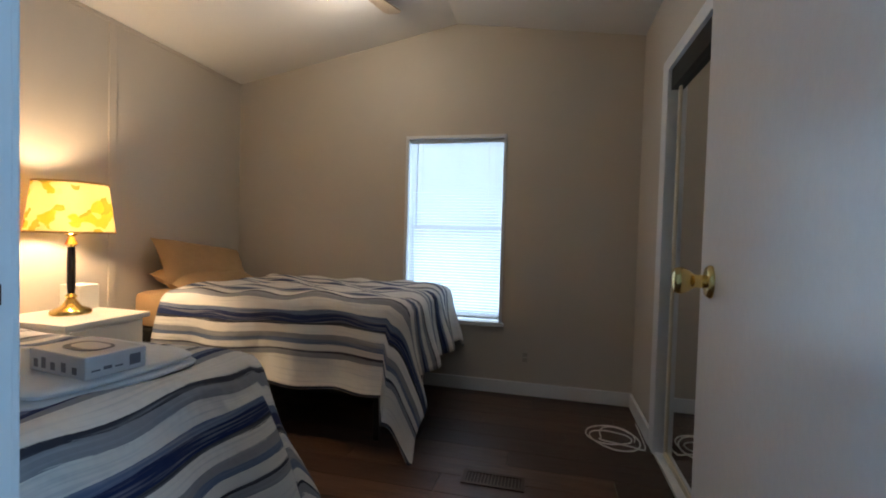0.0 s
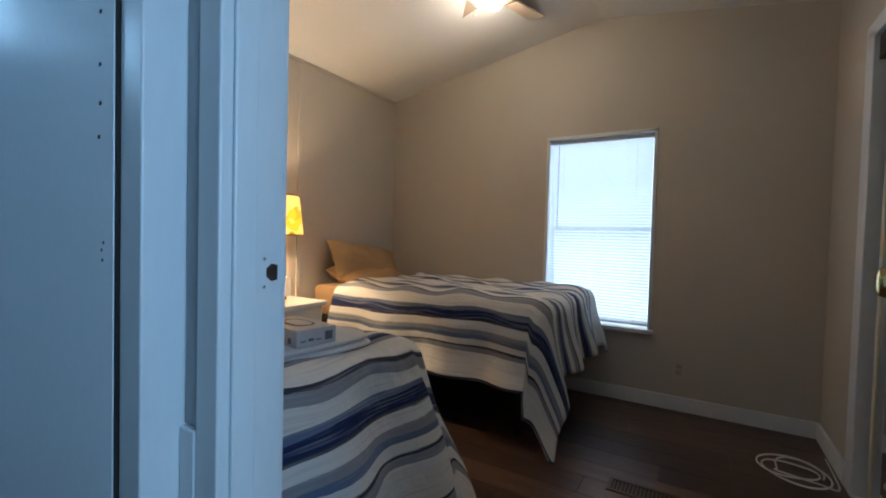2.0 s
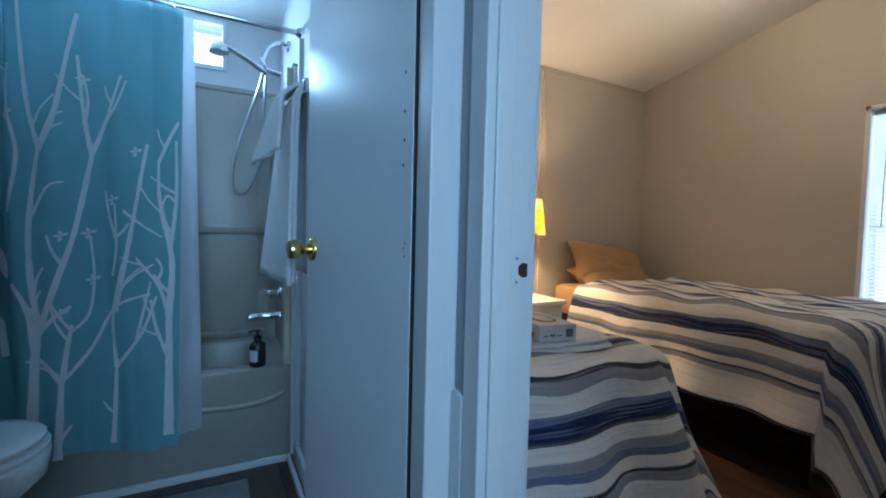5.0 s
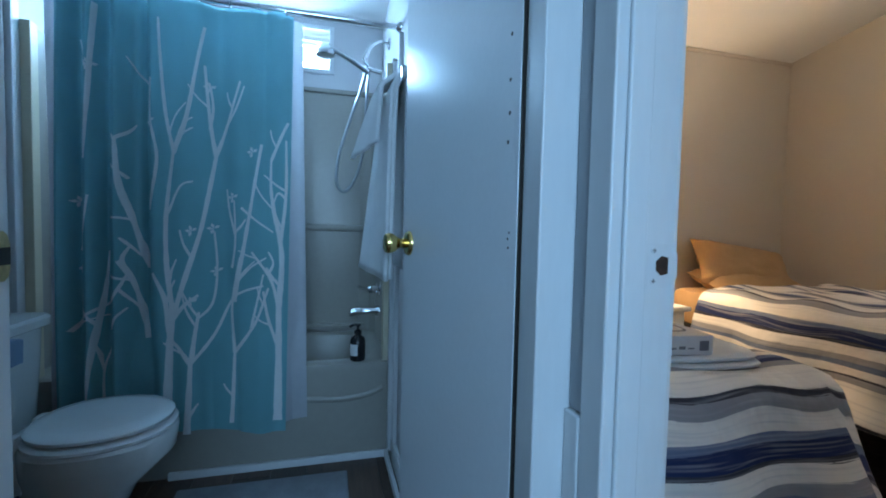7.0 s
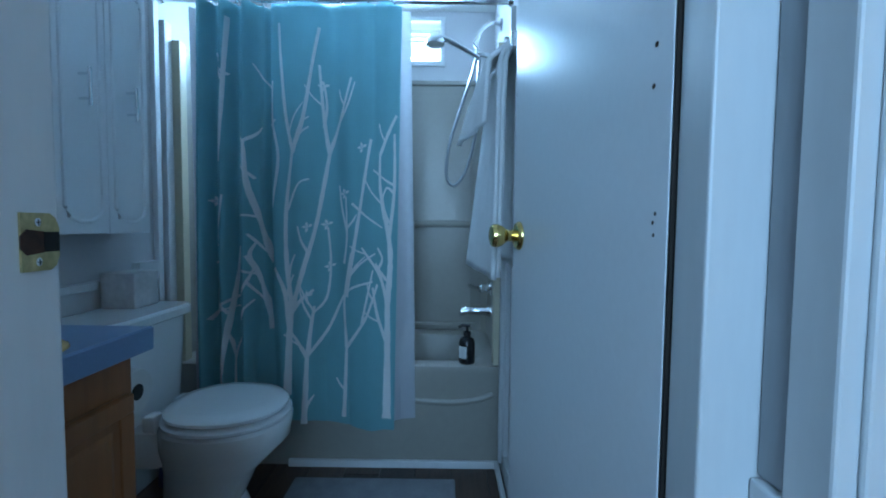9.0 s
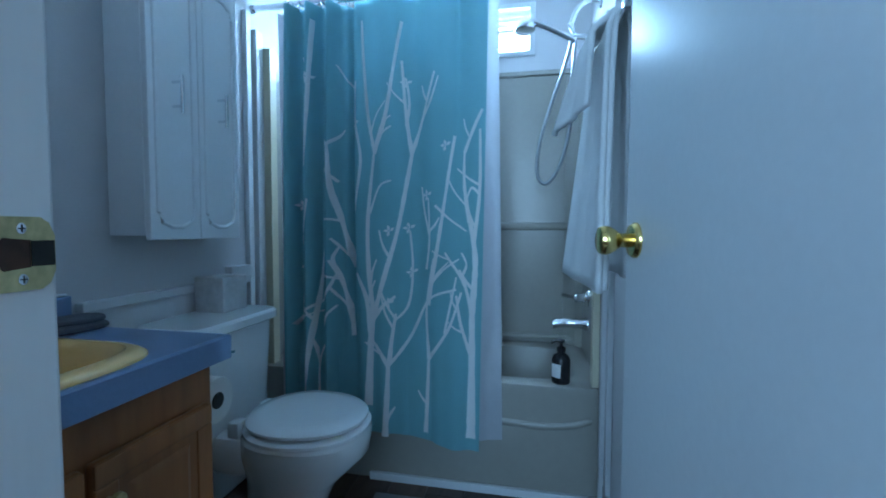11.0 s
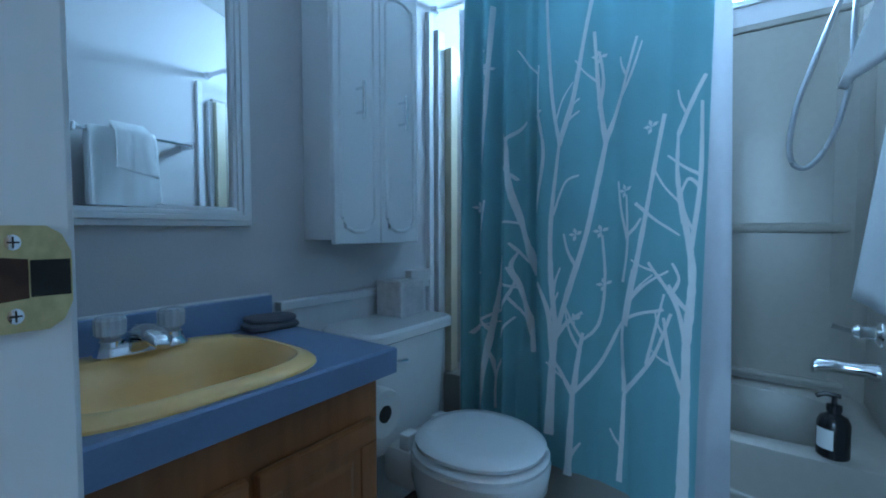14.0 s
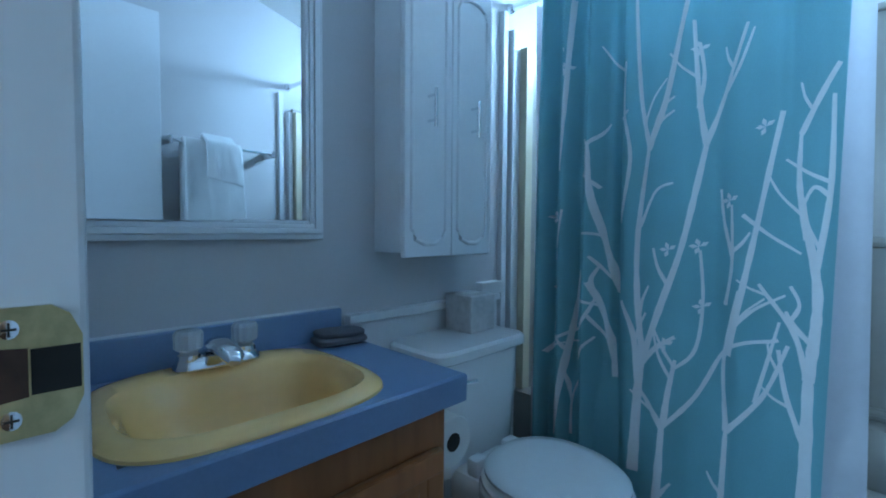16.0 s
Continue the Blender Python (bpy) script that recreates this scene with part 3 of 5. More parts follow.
# ---- bedroom things ----
def quilt(name, label, material, x0, x1, y0, y1, top, foot, near, along, flare=0.10, seed=0, far=0.05):
    """A thick quilt: lies on the mattress x0..x1 (head to foot), y0..y1, hangs over the foot and the near side (the one with sign near)."""
    bm = bmesh.new()
    uvl = bm.loops.layers.uv.new("UVMap")
    lx, wy = (x1 - x0), (y1 - y0)
    nu, nv = 64, 60
    side = abs(near)
    grid = []
    for i in range(nu + 1):
        s = (lx + foot) * i / nu
        row = []
        for j in range(nv + 1):
            t = -far + (wy + far + side) * j / nv
            a, b, c = max(0, s - lx), max(0, t - wy), max(0, -t)
            over = math.hypot(a, b) * (1.28 if a and b else 1.0)
            over = over + c
            x, w = x0 + min(s, lx), min(max(t, 0), wy)
            bend = min(over / 0.09, 1.0)
            out = 0.07 * math.sin(bend * math.pi / 2) + flare * max(0, over - 0.09)
            drop = 0.05 * (1 - math.cos(bend * math.pi / 2)) + max(0, over - 0.09)
            ang = math.atan2(b, a) if over else 0
            x += out * math.cos(ang) if (a or b) else 0
            w += out * math.sin(ang) if (a or b) else 0
            ripple = 0.028 * min(1, drop / 0.3) * (math.sin(s * 15 + seed) * (1 if b and not a else 0.3) + math.sin(t * 17 + seed * 2) * (1 if a and not b else 0.3))
            x += ripple * math.cos(ang)
            w += ripple * math.sin(ang)
            if c:
                w -= c * 0.2
            z = top - drop
            z += 0.012 * noise.noise((s * 4 + seed, t * 4, 0)) + 0.02 * noise.noise((s * 1.6, t * 1.8 + seed, 3))
            z += 0.012 * math.cos((s % 0.36) / 0.36 * 2 * math.pi + math.pi) * math.cos((t % 0.36) / 0.36 * 2 * math.pi + math.pi) if drop < 0.1 else 0
            z = max(z, 0.012 + 0.01 * abs(noise.noise((s * 9, t * 9, 1))))
            row.append((bm.verts.new((x, (y1 - w) if near < 0 else (y0 + w), z)), s, t))
        grid.append(row)
    for i in range(nu):
        for j in range(nv):
            q = (grid[i][j], grid[i + 1][j], grid[i + 1][j + 1], grid[i][j + 1])
            f = bm.faces.new([v[0] for v in q])
            for lp, v in zip(f.loops, q):
                lp[uvl].uv = (v[1], v[2]) if along == "x" else (v[2], v[1])
    bmesh.ops.recalc_face_normals(bm, faces=bm.faces)
    ob = part(name, bm, material, None, label, True)
    m = ob.modifiers.new("thick", "SOLIDIFY")
    m.thickness, m.offset = 0.022, 1.0
    if sum(p.normal.z for p in ob.data.polygons) < 0:
        ob.data.flip_normals()
    return tagged(ob, label, "quilt")


def bed(x0, x1, y0, y1, top, label):
    b = thing("twin_bed", label, "bed", group="twin beds")
    part("mattress", boxed(x0, y0, top - 0.22, x1, y1, top - 0.012, bevel=0.04), TAN, b, "mattress in a tan fitted sheet", True)
    part("box_spring", boxed(x0 + 0.01, y0 + 0.01, top - 0.40, x1 - 0.01, y1 - 0.01, top - 0.22, bevel=0.015), DARKMETAL, b, "dark covered box spring")
    for y in (y0 + 0.02, y1 - 0.05):
        part("side_rail", boxed(x0, y, top - 0.435, x1, y + 0.03, top - 0.40), DARKMETAL, b)
    for x in (x0 + 0.08, (x0 + x1) / 2, x1 - 0.12):
        for y in (y0 + 0.04, y1 - 0.07):
            part("leg", boxed(x, y, 0, x + 0.03, y + 0.03, top - 0.435), DARKMETAL, b)
    return b


def pillow(name, label, material, cx, cy, cz, w, h, d, m):
    bm = bmesh.new()
    N = 18
    for side in (1, -1):
        g = []
        for i in range(N + 1):
            row = []
            for j in range(N + 1):
                u, v = 2 * i / N - 1, 2 * j / N - 1
                f = max(0, (1 - u**4) * (1 - v**4)) ** 0.55
                row.append(bm.verts.new((u * w / 2 * (1 - 0.07 * (1 - v * v)) * 1.0, side * d / 2 * f + (0.016 * noise.noise((u * 3, v * 3, side)) + 0.010 * noise.noise((u * 9 + v * 5, v * 2.5 - u, side * 2))) * f, v * h / 2 * (1 - 0.07 * (1 - u * u)))))
            g.append(row)
        for i in range(N):
            for j in range(N):
                bm.faces.new((g[i][j], g[i + 1][j], g[i + 1][j + 1], g[i][j + 1]))
    bmesh.ops.remove_doubles(bm, verts=bm.verts, dist=0.0005)
    bmesh.ops.recalc_face_normals(bm, faces=bm.faces)
    ob = tagged(part(name, bm, material, None, label, True), label, "pillow")
    ob.matrix_world = pose(cx, cy, cz) @ m
    return ob


BED2 = bed(-2.64, -1.02, 2.10, 3.00, 0.70, "twin bed with tan sheet against the window wall")
quilt("striped_quilt", "navy, grey and cream striped quilt hanging to the floor", STRIPES_A, -2.34, -1.03, 2.10, 3.00, 0.712, 0.40, -0.44, "y", flare=0.22, seed=1.3)
pillow("tan_pillow", "tan cotton pillow propped against the wall", TAN, -2.50, 2.50, 0.825, 0.66, 0.32, 0.15, pose(0, 0, 0, -34, 8, 82))
pillow("tan_pillow", "tan cotton pillow lying at the bed head", TAN, -2.44, 2.48, 0.735, 0.62, 0.34, 0.14, pose(0, 0, 0, -72, 0, 86))
BED1 = bed(-2.64, -1.25, 0.46, 1.24, 0.64, "twin bed beside the dividing wall")
quilt("striped_quilt", "navy, slate and cream striped quilt with stripes across the bed", STRIPES_B, -2.42, -1.25, 0.46, 1.24, 0.655, 0.56, 0.34, "x", flare=0.38, seed=4.1)
pillow("patterned_pillow", "pale patterned pillow at the bed head", PILLOWM, -2.47, 1.02, 0.82, 0.62, 0.42, 0.16, pose(0, 0, 0, -20, 0, 84))


def nightstand():
    s = thing("nightstand", "cream white wooden nightstand between the beds", "nightstand")
    x0, x1, y0, y1, z = -2.64, -2.19, 1.42, 1.81, 0.65
    part("top", boxed(x0, y0, z - 0.025, x1, y1, z, bevel=0.006), NSTAND, s)
    part("body", boxed(x0 + 0.015, y0 + 0.02, 0.10, x1 - 0.025, y1 - 0.02, z - 0.025, bevel=0.003), NSTAND, s)
    for zz in (0.46, 0.28, 0.12):
        dr = part("drawer", boxed(x1 - 0.03, y0 + 0.035, zz, x1 - 0.014, y1 - 0.035, zz + 0.155, bevel=0.004), NSTAND, s)
        part("drawer_knob", lathe(bmesh.new(), [(0.006, 0), (0.006, 0.012), (0.014, 0.018), (0.010, 0.026)], (x1 - 0.014, (y0 + y1) / 2, zz + 0.08), "x", 14), BRASS, dr, "brass knob", True)
    for x in (x0 + 0.02, x1 - 0.065):
        for y in (y0 + 0.025, y1 - 0.065):
            part("leg", boxed(x, y, 0, x + 0.04, y + 0.04, 0.10, bevel=0.004), NSTAND, s)


def table_lamp(x, y, z):
    la = thing("table_lamp", "lit brass and black table lamp with leaf-print shade on the nightstand", "lamp")
    part("base", lathe(bmesh.new(), [(0.078, 0), (0.078, 0.012), (0.070, 0.022), (0.040, 0.035), (0.026, 0.055), (0.018, 0.07), (0.024, 0.082), (0.014, 0.095)], (x, y, z)), BRASS, la, "domed brass base", True)
    part("stem", lathe(bmesh.new(), [(0.013, 0.093), (0.016, 0.12), (0.017, 0.26), (0.014, 0.315)], (x, y, z)), BLACKP, la, "black column", True)
    part("collar", lathe(bmesh.new(), [(0.014, 0.312), (0.026, 0.325), (0.018, 0.34), (0.012, 0.36), (0.028, 0.372), (0.012, 0.385), (0.010, 0.44)], (x, y, z)), BRASS, la, "brass collar", True)
    r0, r1, z0, z1 = 0.166, 0.138, z + 0.38, z + 0.605
    bm = bmesh.new()
    ring = lambda r, h: [(x + r * math.cos(2 * math.pi * i / 40), y + r * math.sin(2 * math.pi * i / 40), h) for i in range(40)]
    loops(bm, [ring(r0, z0), ring(r1, z1), ring(r1 - 0.002, z1), ring(r0 - 0.002, z0)], False, False)
    part("shade", bm, SHADE, la, "leaf-print fabric shade", True)
    for r, h in ((r0, z0), (r1, z1)):
        part("shade_rim", loops(bmesh.new(), [ring(r + 0.002, h - 0.004), ring(r + 0.002, h + 0.004), ring(r - 0.003, h + 0.004), ring(r - 0.003, h - 0.004), ring(r + 0.002, h - 0.004)], False, False), TAN, la, "fabric rim")


nightstand()
table_lamp(-2.45, 1.63, 0.65)
b = thing("tissue_box", "white cube box on the nightstand behind the lamp", "box")
part("carton", boxed(-2.62, 1.70, 0.65, -2.50, 1.80, 0.77, bevel=0.003), NSTAND, b)

# towel and carton on the near bed
bm = bmesh.new()
for k in range(2):
    z, q = 0.674 + 0.019 * k, 0.008 * k
    loops(bm, [oval(-1.495, 0.945, z + dz, 0.232 - q - e, 0.205 - q - e, 8, 48) for dz, e in ((0, 0.012), (0.006, 0.002), (0.013, 0.0), (0.018, 0.006), (0.0185, 0.03))])
for v in bm.verts:
    v.co.z += 0.006 * noise.noise(v.co * 6)
tagged(part("folded_towel", bm, TOWEL, None, "", True), "folded white bath towel on the striped quilt", "towel").matrix_world = Matrix.Translation((-1.495, 0.945, 0)) @ Matrix.Rotation(radians(-8), 4, "Z") @ Matrix.Translation((1.495, -0.945, 0))
c = thing("carton", "silver grey carton with an oval cutout on the folded towel", "box")
body = part("carton_body", boxed(-0.105, -0.068, 0, 0.105, 0.068, 0.052, bevel=0.003), BOXM, c)
part("cutout", loops(bmesh.new(), [oval(0, 0, 0.0522, 0.062, 0.038, 3, 24), oval(0, 0, 0.0532, 0.062, 0.038, 3, 24)]), INK, c, "dark oval opening")
part("cutout_fold", loops(bmesh.new(), [oval(0.004, 0.002, 0.0533, 0.050, 0.027, 3, 24), oval(0.004, 0.002, 0.054, 0.050, 0.027, 3, 24)]), BOXM, c, "pale inner flap")
for k, (x, h) in enumerate(((-0.085, 0.020), (-0.055, 0.026), (-0.02, 0.018), (0.02, 0.022), (0.06, 0.016))):
    part("print_bar", boxed(x, -0.0688, 0.010, x + 0.016, -0.0675, 0.010 + h), INK, c)
for k, y in enumerate((-0.055, -0.03, -0.005)):
    part("print_bar", boxed(0.1045, y, 0.016, 0.1058, y + 0.018, 0.020 + 0.004 * (k % 2)), INK, c)
part("print_patch", boxed(0.1045, 0.028, 0.012, 0.1058, 0.054, 0.038), INK, c)
c.matrix_world = pose(-1.386, 0.903, 0.712, 0, 0, -7.5)

# floor vent
v = thing("floor_vent", "brown metal floor register set in the planks", "vent")
fr = bmesh.new()
for b in ((-0.63, 1.885, 0, -0.36, 1.90, 0.006), (-0.63, 1.98, 0, -0.36, 1.995, 0.006), (-0.63, 1.90, 0, -0.615, 1.98, 0.006), (-0.375, 1.90, 0, -0.36, 1.98, 0.006)):
    box(fr, *b)
part("frame", fr, VENT, v)
part("backing", boxed(-0.615, 1.90, 0.0, -0.375, 1.98, 0.001), HOLE, v)
for k in range(16):
    part("louvre", boxed(-0.609 + k * 0.0148, 1.90, 0.001, -0.604 + k * 0.0148, 1.98, 0.005), VENT, v)

# coiled cable
pts = []
for i in range(90):
    a = i / 90 * 2 * math.pi * 2.6
    r = 0.105 + 0.03 * math.sin(a * 0.7) + 0.012 * math.sin(a * 2.3)
    pts.append((0.075 + r * math.cos(a) * 1.0, 2.50 + r * 1.15 * math.sin(a), 0.006 + 0.022 * abs(math.sin(a * 0.37))))
pts += [(0.16, 2.44, 0.006), (0.215, 2.42, 0.006), (0.228, 2.52, 0.006), (0.232, 2.75, 0.005)]
tagged(part("coiled_cable", tube(bmesh.new(), curve_points(pts, 2), 0.004, 6), CORD, None, "", True), "white coiled cable lying on the floor by the closet", "cable")

o = thing("wall_outlet", "greige wall outlet under the window wall", "outlet")
part("plate", boxed(-0.455, 3.034, 0.20, -0.385, 3.04, 0.31, bevel=0.002), GREIGE, o)
for z in (0.225, 0.262):
    part("socket", boxed(-0.436, 3.0325, z, -0.404, 3.0345, z + 0.026, bevel=0.001), mat("socket_plastic", (0.36, 0.32, 0.27), 0.4), o)


def ceiling_fan(x, y):
    top = ceiling_z(x)
    f = thing("ceiling_fan", "white ceiling fan with maple blades and lit opal globe", "fan")
    part("canopy", lathe(bmesh.new(), [(0.075, top + 0.02 - 0.0), (0.07, top - 0.01), (0.05, top - 0.02), (0.03, top - 0.03)], (x, y, 0)), WHITE, f, "", True)
    part("motor", lathe(bmesh.new(), [(0.06, top - 0.015), (0.10, top - 0.02), (0.112, top - 0.035), (0.105, top - 0.06), (0.06, top - 0.068)], (x, y, 0)), WHITE, f, "", True)
    part("globe", lathe(bmesh.new(), [(0.05, top - 0.066), (0.062, top - 0.075), (0.066, top - 0.09), (0.052, top - 0.112), (0.02, top - 0.122)], (x, y, 0)), GLOBE, f, "lit opal glass globe", True).visible_shadow = False
    for k in range(4):
        bm = bmesh.new()
        loops(bm, [[(0.16 + 0.23 * i, sy * (0.045 + 0.02 * i), h) for i, sy in ((0, -1), (1, -1), (1.08, -0.55), (1.08, 0.55), (1, 1), (0, 1))] for h in (0, 0.006)])
        bl = part("blade", bm, FANW, f)
        bl.matrix_local = Matrix.Translation((x, y, top - 0.040)) @ Matrix.Rotation(radians(90 * k + 72), 4, "Z") @ Matrix.Rotation(radians(10), 4, "X")
        arm = part("blade_arm", boxed(0.09, -0.012, -0.004, 0.20, 0.012, 0.0), WHITE, f)
        arm.matrix_local = bl.matrix_local.copy()
    for dx, l in ((-0.075, 0.06), (0.06, 0.05)):
        part("pull_chain", tube(bmesh.new(), ((x + dx, y - 0.06, top - 0.07), (x + dx, y - 0.062, top - 0.10 - l)), 0.0015, 5), BRASS, f)
        part("chain_bob", lathe(bmesh.new(), [(0.003, 0.012), (0.006, 0.006), (0.005, -0.008)], (x + dx, y - 0.062, top - 0.105 - l), "z", 10), BRASS, f, "", True)


ceiling_fan(-1.38, 2.22)


# ---- bathroom things ----
def bathtub():
    t = thing("bathtub", "almond fibreglass tub and shower surround", "bathtub")
    x0, x1, y0, y1, rim = -2.92, -2.285, -1.118, 0.262, 0.43
    bm = bmesh.new()

    def rr(z, ix, iy, p):
        return oval((x0 + x1) / 2, (y0 + y1) / 2, z, (x1 - x0) / 2 - ix, (y1 - y0) / 2 - iy, p, 56)

    loops(bm, [rr(0.0, 0.004, 0.0, 60), rr(rim - 0.03, 0.0, 0.0, 60), rr(rim - 0.006, 0.004, 0.003, 50), rr(rim, 0.014, 0.01, 40), rr(rim, 0.065, 0.075, 9),
               rr(rim - 0.012, 0.08, 0.09, 8), rr(0.20, 0.115, 0.14, 6), rr(0.10, 0.15, 0.20, 5), rr(0.085, 0.20, 0.30, 4)], True, True)
    part("tub", bm, FIBRE, t, "", True)
    bm = bmesh.new()
    pts = curve_points([(0, -0.10, 0.28), (0, 0.05, 0.272), (0, 0.16, 0.285), (0, 0.225, 0.31)], 5)
    tube(bm, [(x1 - 0.012, p.y, p.z) for p in pts], 0.018, 12)
    part("apron_ridge", bm, FIBRE, t, "", True)
    part("back_panel", boxed(x0 - 0.008, y0, rim, x0 + 0.02, y1, 1.76, bevel=0.004), FIBRE, t)
    part("end_panel", boxed(x0 + 0.02, y1 - 0.014, rim, x1, y1 + 0.012, 1.76, bevel=0.004), FIBRE, t)
    part("end_panel", boxed(x0 + 0.02, y0 - 0.0, rim, x1, y0 + 0.016, 1.76, bevel=0.004), FIBRE, t)
    part("ledge", boxed(x0 + 0.018, y0 + 0.02, 1.0, x0 + 0.05, y1 - 0.02, 1.035, bevel=0.012), FIBRE, t, "", True)
    part("ledge", boxed(x0 + 0.018, y0 + 0.02, 0.45, x0 + 0.045, y1 - 0.02, 0.475, bevel=0.01), FIBRE, t, "", True)
    part("corner_cove", loops(bmesh.new(), [[(x0 + 0.02, y1 - 0.014, z), (x0 + 0.10, y1 - 0.014, z), (x0 + 0.055, y1 - 0.045, z), (x0 + 0.02, y1 - 0.10, z)] for z in (rim, 1.75)]), FIBRE, t)
    part("top_lip", boxed(x0 - 0.006, y0, 1.76, x0 + 0.03, y1, 1.785, bevel=0.006), FIBRE, t)
    return t


bathtub()
strip("surround_trim_left", "white and cream vertical strips edging the tub surround", (-2.30, -1.122, 0.0, -2.255, -1.085, 1.80), (-2.245, -1.122, 0.03, -2.215, -1.10, 1.86))
strip("surround_trim_cream", "cream plastic strip edging the tub surround", (-2.345, -1.108, 0.43, -2.30, -1.055, 1.74), material=CREAM)
strip("surround_trim_right", "white vertical strip edging the tub surround", (-2.235, 0.262, 0.03, -2.205, 0.281, 1.84), (-2.29, 0.25, 0.03, -2.262, 0.281, 1.74))
strip("surround_trim_cream_right", "cream plastic strip edging the tub surround", (-2.345, 0.225, 0.43, -2.292, 0.255, 1.74), material=CREAM)

# spout, valve, shower
s = thing("tub_spout", "chrome tub spout on the surround's end wall", "spout")
part("spout", loops(bmesh.new(), [[(-2.62 + r * math.cos(a) * 1.0, y, 0.592 + dz + r * 0.85 * math.sin(a)) for a in [2 * math.pi * k / 20 for k in range(20)]]
                                  for y, r, dz in ((0.25, 0.033, 0), (0.235, 0.032, 0), (0.22, 0.024, 0.002), (0.15, 0.024, 0.004), (0.11, 0.026, 0.0), (0.10, 0.027, -0.006), (0.094, 0.018, -0.01))]), CHROME, s, "", True)
s = thing("tub_valve", "chrome tub valve with lever", "valve")
part("escutcheon", lathe(bmesh.new(), [(0.04, 0), (0.038, -0.006), (0.02, -0.014), (0.018, -0.04), (0.022, -0.05), (0.016, -0.062)], (-2.62, 0.25, 0.705), "y"), CHROME, s, "", True)
part("lever", tube(bmesh.new(), ((-2.62, 0.20, 0.705), (-2.61, 0.165, 0.712), (-2.60, 0.135, 0.722)), 0.008), CHROME, s, "", True)
s = thing("shower_set", "chrome hand shower on an arm with a hanging hose", "shower")
part("flange", lathe(bmesh.new(), [(0.028, 0), (0.025, -0.006), (0.012, -0.010)], (-2.62, 0.278, 1.955), "y"), CHROME, s, "", True)
part("arm", tube(bmesh.new(), curve_points(((-2.62, 0.28, 1.955), (-2.62, 0.235, 1.965), (-2.62, 0.19, 1.94), (-2.62, 0.165, 1.90)), 5), 0.010), CHROME, s, "", True)
part("bracket", tube(bmesh.new(), ((-2.62, 0.24, 1.808), (-2.62, 0.17, 1.82), (-2.62, 0.155, 1.87), (-2.62, 0.168, 1.905)), 0.013), CHROME, s, "", True)
part("handle", tube(bmesh.new(), curve_points(((-2.62, 0.175, 1.80), (-2.62, 0.10, 1.845), (-2.62, 0.03, 1.88), (-2.62, -0.01, 1.895)), 4), 0.013), CHROME, s, "", True)
part("spray_head", lathe(bmesh.new(), [(0.016, 0.05), (0.03, 0.035), (0.045, 0.012), (0.045, -0.004), (0.035, -0.010)], (-2.62, -0.035, 1.865)), CHROME, s, "round spray head", True)
part("hose", tube(bmesh.new(), curve_points(((-2.62, 0.175, 1.80), (-2.62, 0.165, 1.62), (-2.61, 0.16, 1.45), (-2.60, 0.12, 1.28), (-2.60, 0.065, 1.20), (-2.60, 0.025, 1.24), (-2.60, 0.035, 1.38), (-2.60, 0.085, 1.55), (-2.61, 0.14, 1.72), (-2.62, 0.165, 1.83)), 6), 0.0075), mat("grey_shower_hose", (0.35, 0.37, 0.4), 0.3, 0.8), s, "flexible grey hose", True)
s = thing("soap_holder", "small chrome hook on the surround wall", "holder")
part("hook", lathe(bmesh.new(), [(0.016, 0), (0.014, -0.012), (0.008, -0.02)], (-2.55, 0.25, 1.23), "y", 14), CHROME, s, "", True)

s = thing("soap_pump", "black pump bottle with a pale label on the tub rim", "bottle")
sx, sy, sz = -2.325, 0.118, 0.43
part("bottle", lathe(bmesh.new(), [(0.030, 0), (0.034, 0.004), (0.034, 0.088), (0.028, 0.103), (0.014, 0.112), (0.013, 0.120)], (sx, sy, sz)), BLACKP, s, "", True)
part("label", loops(bmesh.new(), [[(sx + 0.0346 * math.cos(a), sy + 0.0346 * math.sin(a), z) for a in [-0.1 - k * 0.11 for k in range(12)]] + [(sx + 0.0342 * math.cos(a), sy + 0.0342 * math.sin(a), z) for a in [-0.1 - k * 0.11 for k in range(11, -1, -1)]] for z in (sz + 0.026, sz + 0.076)]), LABEL, s, "pale paper label")
part("collar", lathe(bmesh.new(), [(0.016, 0.118), (0.016, 0.133), (0.006, 0.137), (0.005, 0.154)], (sx, sy, sz)), BLACKP, s, "", True)
part("nozzle", tube(bmesh.new(), ((sx, sy + 0.012, sz + 0.157), (sx, sy - 0.02, sz + 0.159), (sx, sy - 0.036, sz + 0.150)), 0.006), BLACKP, s, "", True)

# shower curtain, rod and liner
ROD_Z, CX = 1.888, -2.265
r = thing("shower_rod", "white and chrome curtain rod over the tub", "rod")
part("rod", tube(bmesh.new(), ((CX - 0.01, -1.12, ROD_Z), (CX - 0.01, 0.28, ROD_Z)), 0.0125, 14), CHROME, r, "", True)
for y, s_ in ((-1.12, 1), (0.28, -1)):
    part("rod_flange", lathe(bmesh.new(), [(0.022, 0), (0.021, s_ * 0.008), (0.014, s_ * 0.02)], (CX - 0.01, y, ROD_Z), "y"), CHROME, r, "", True)


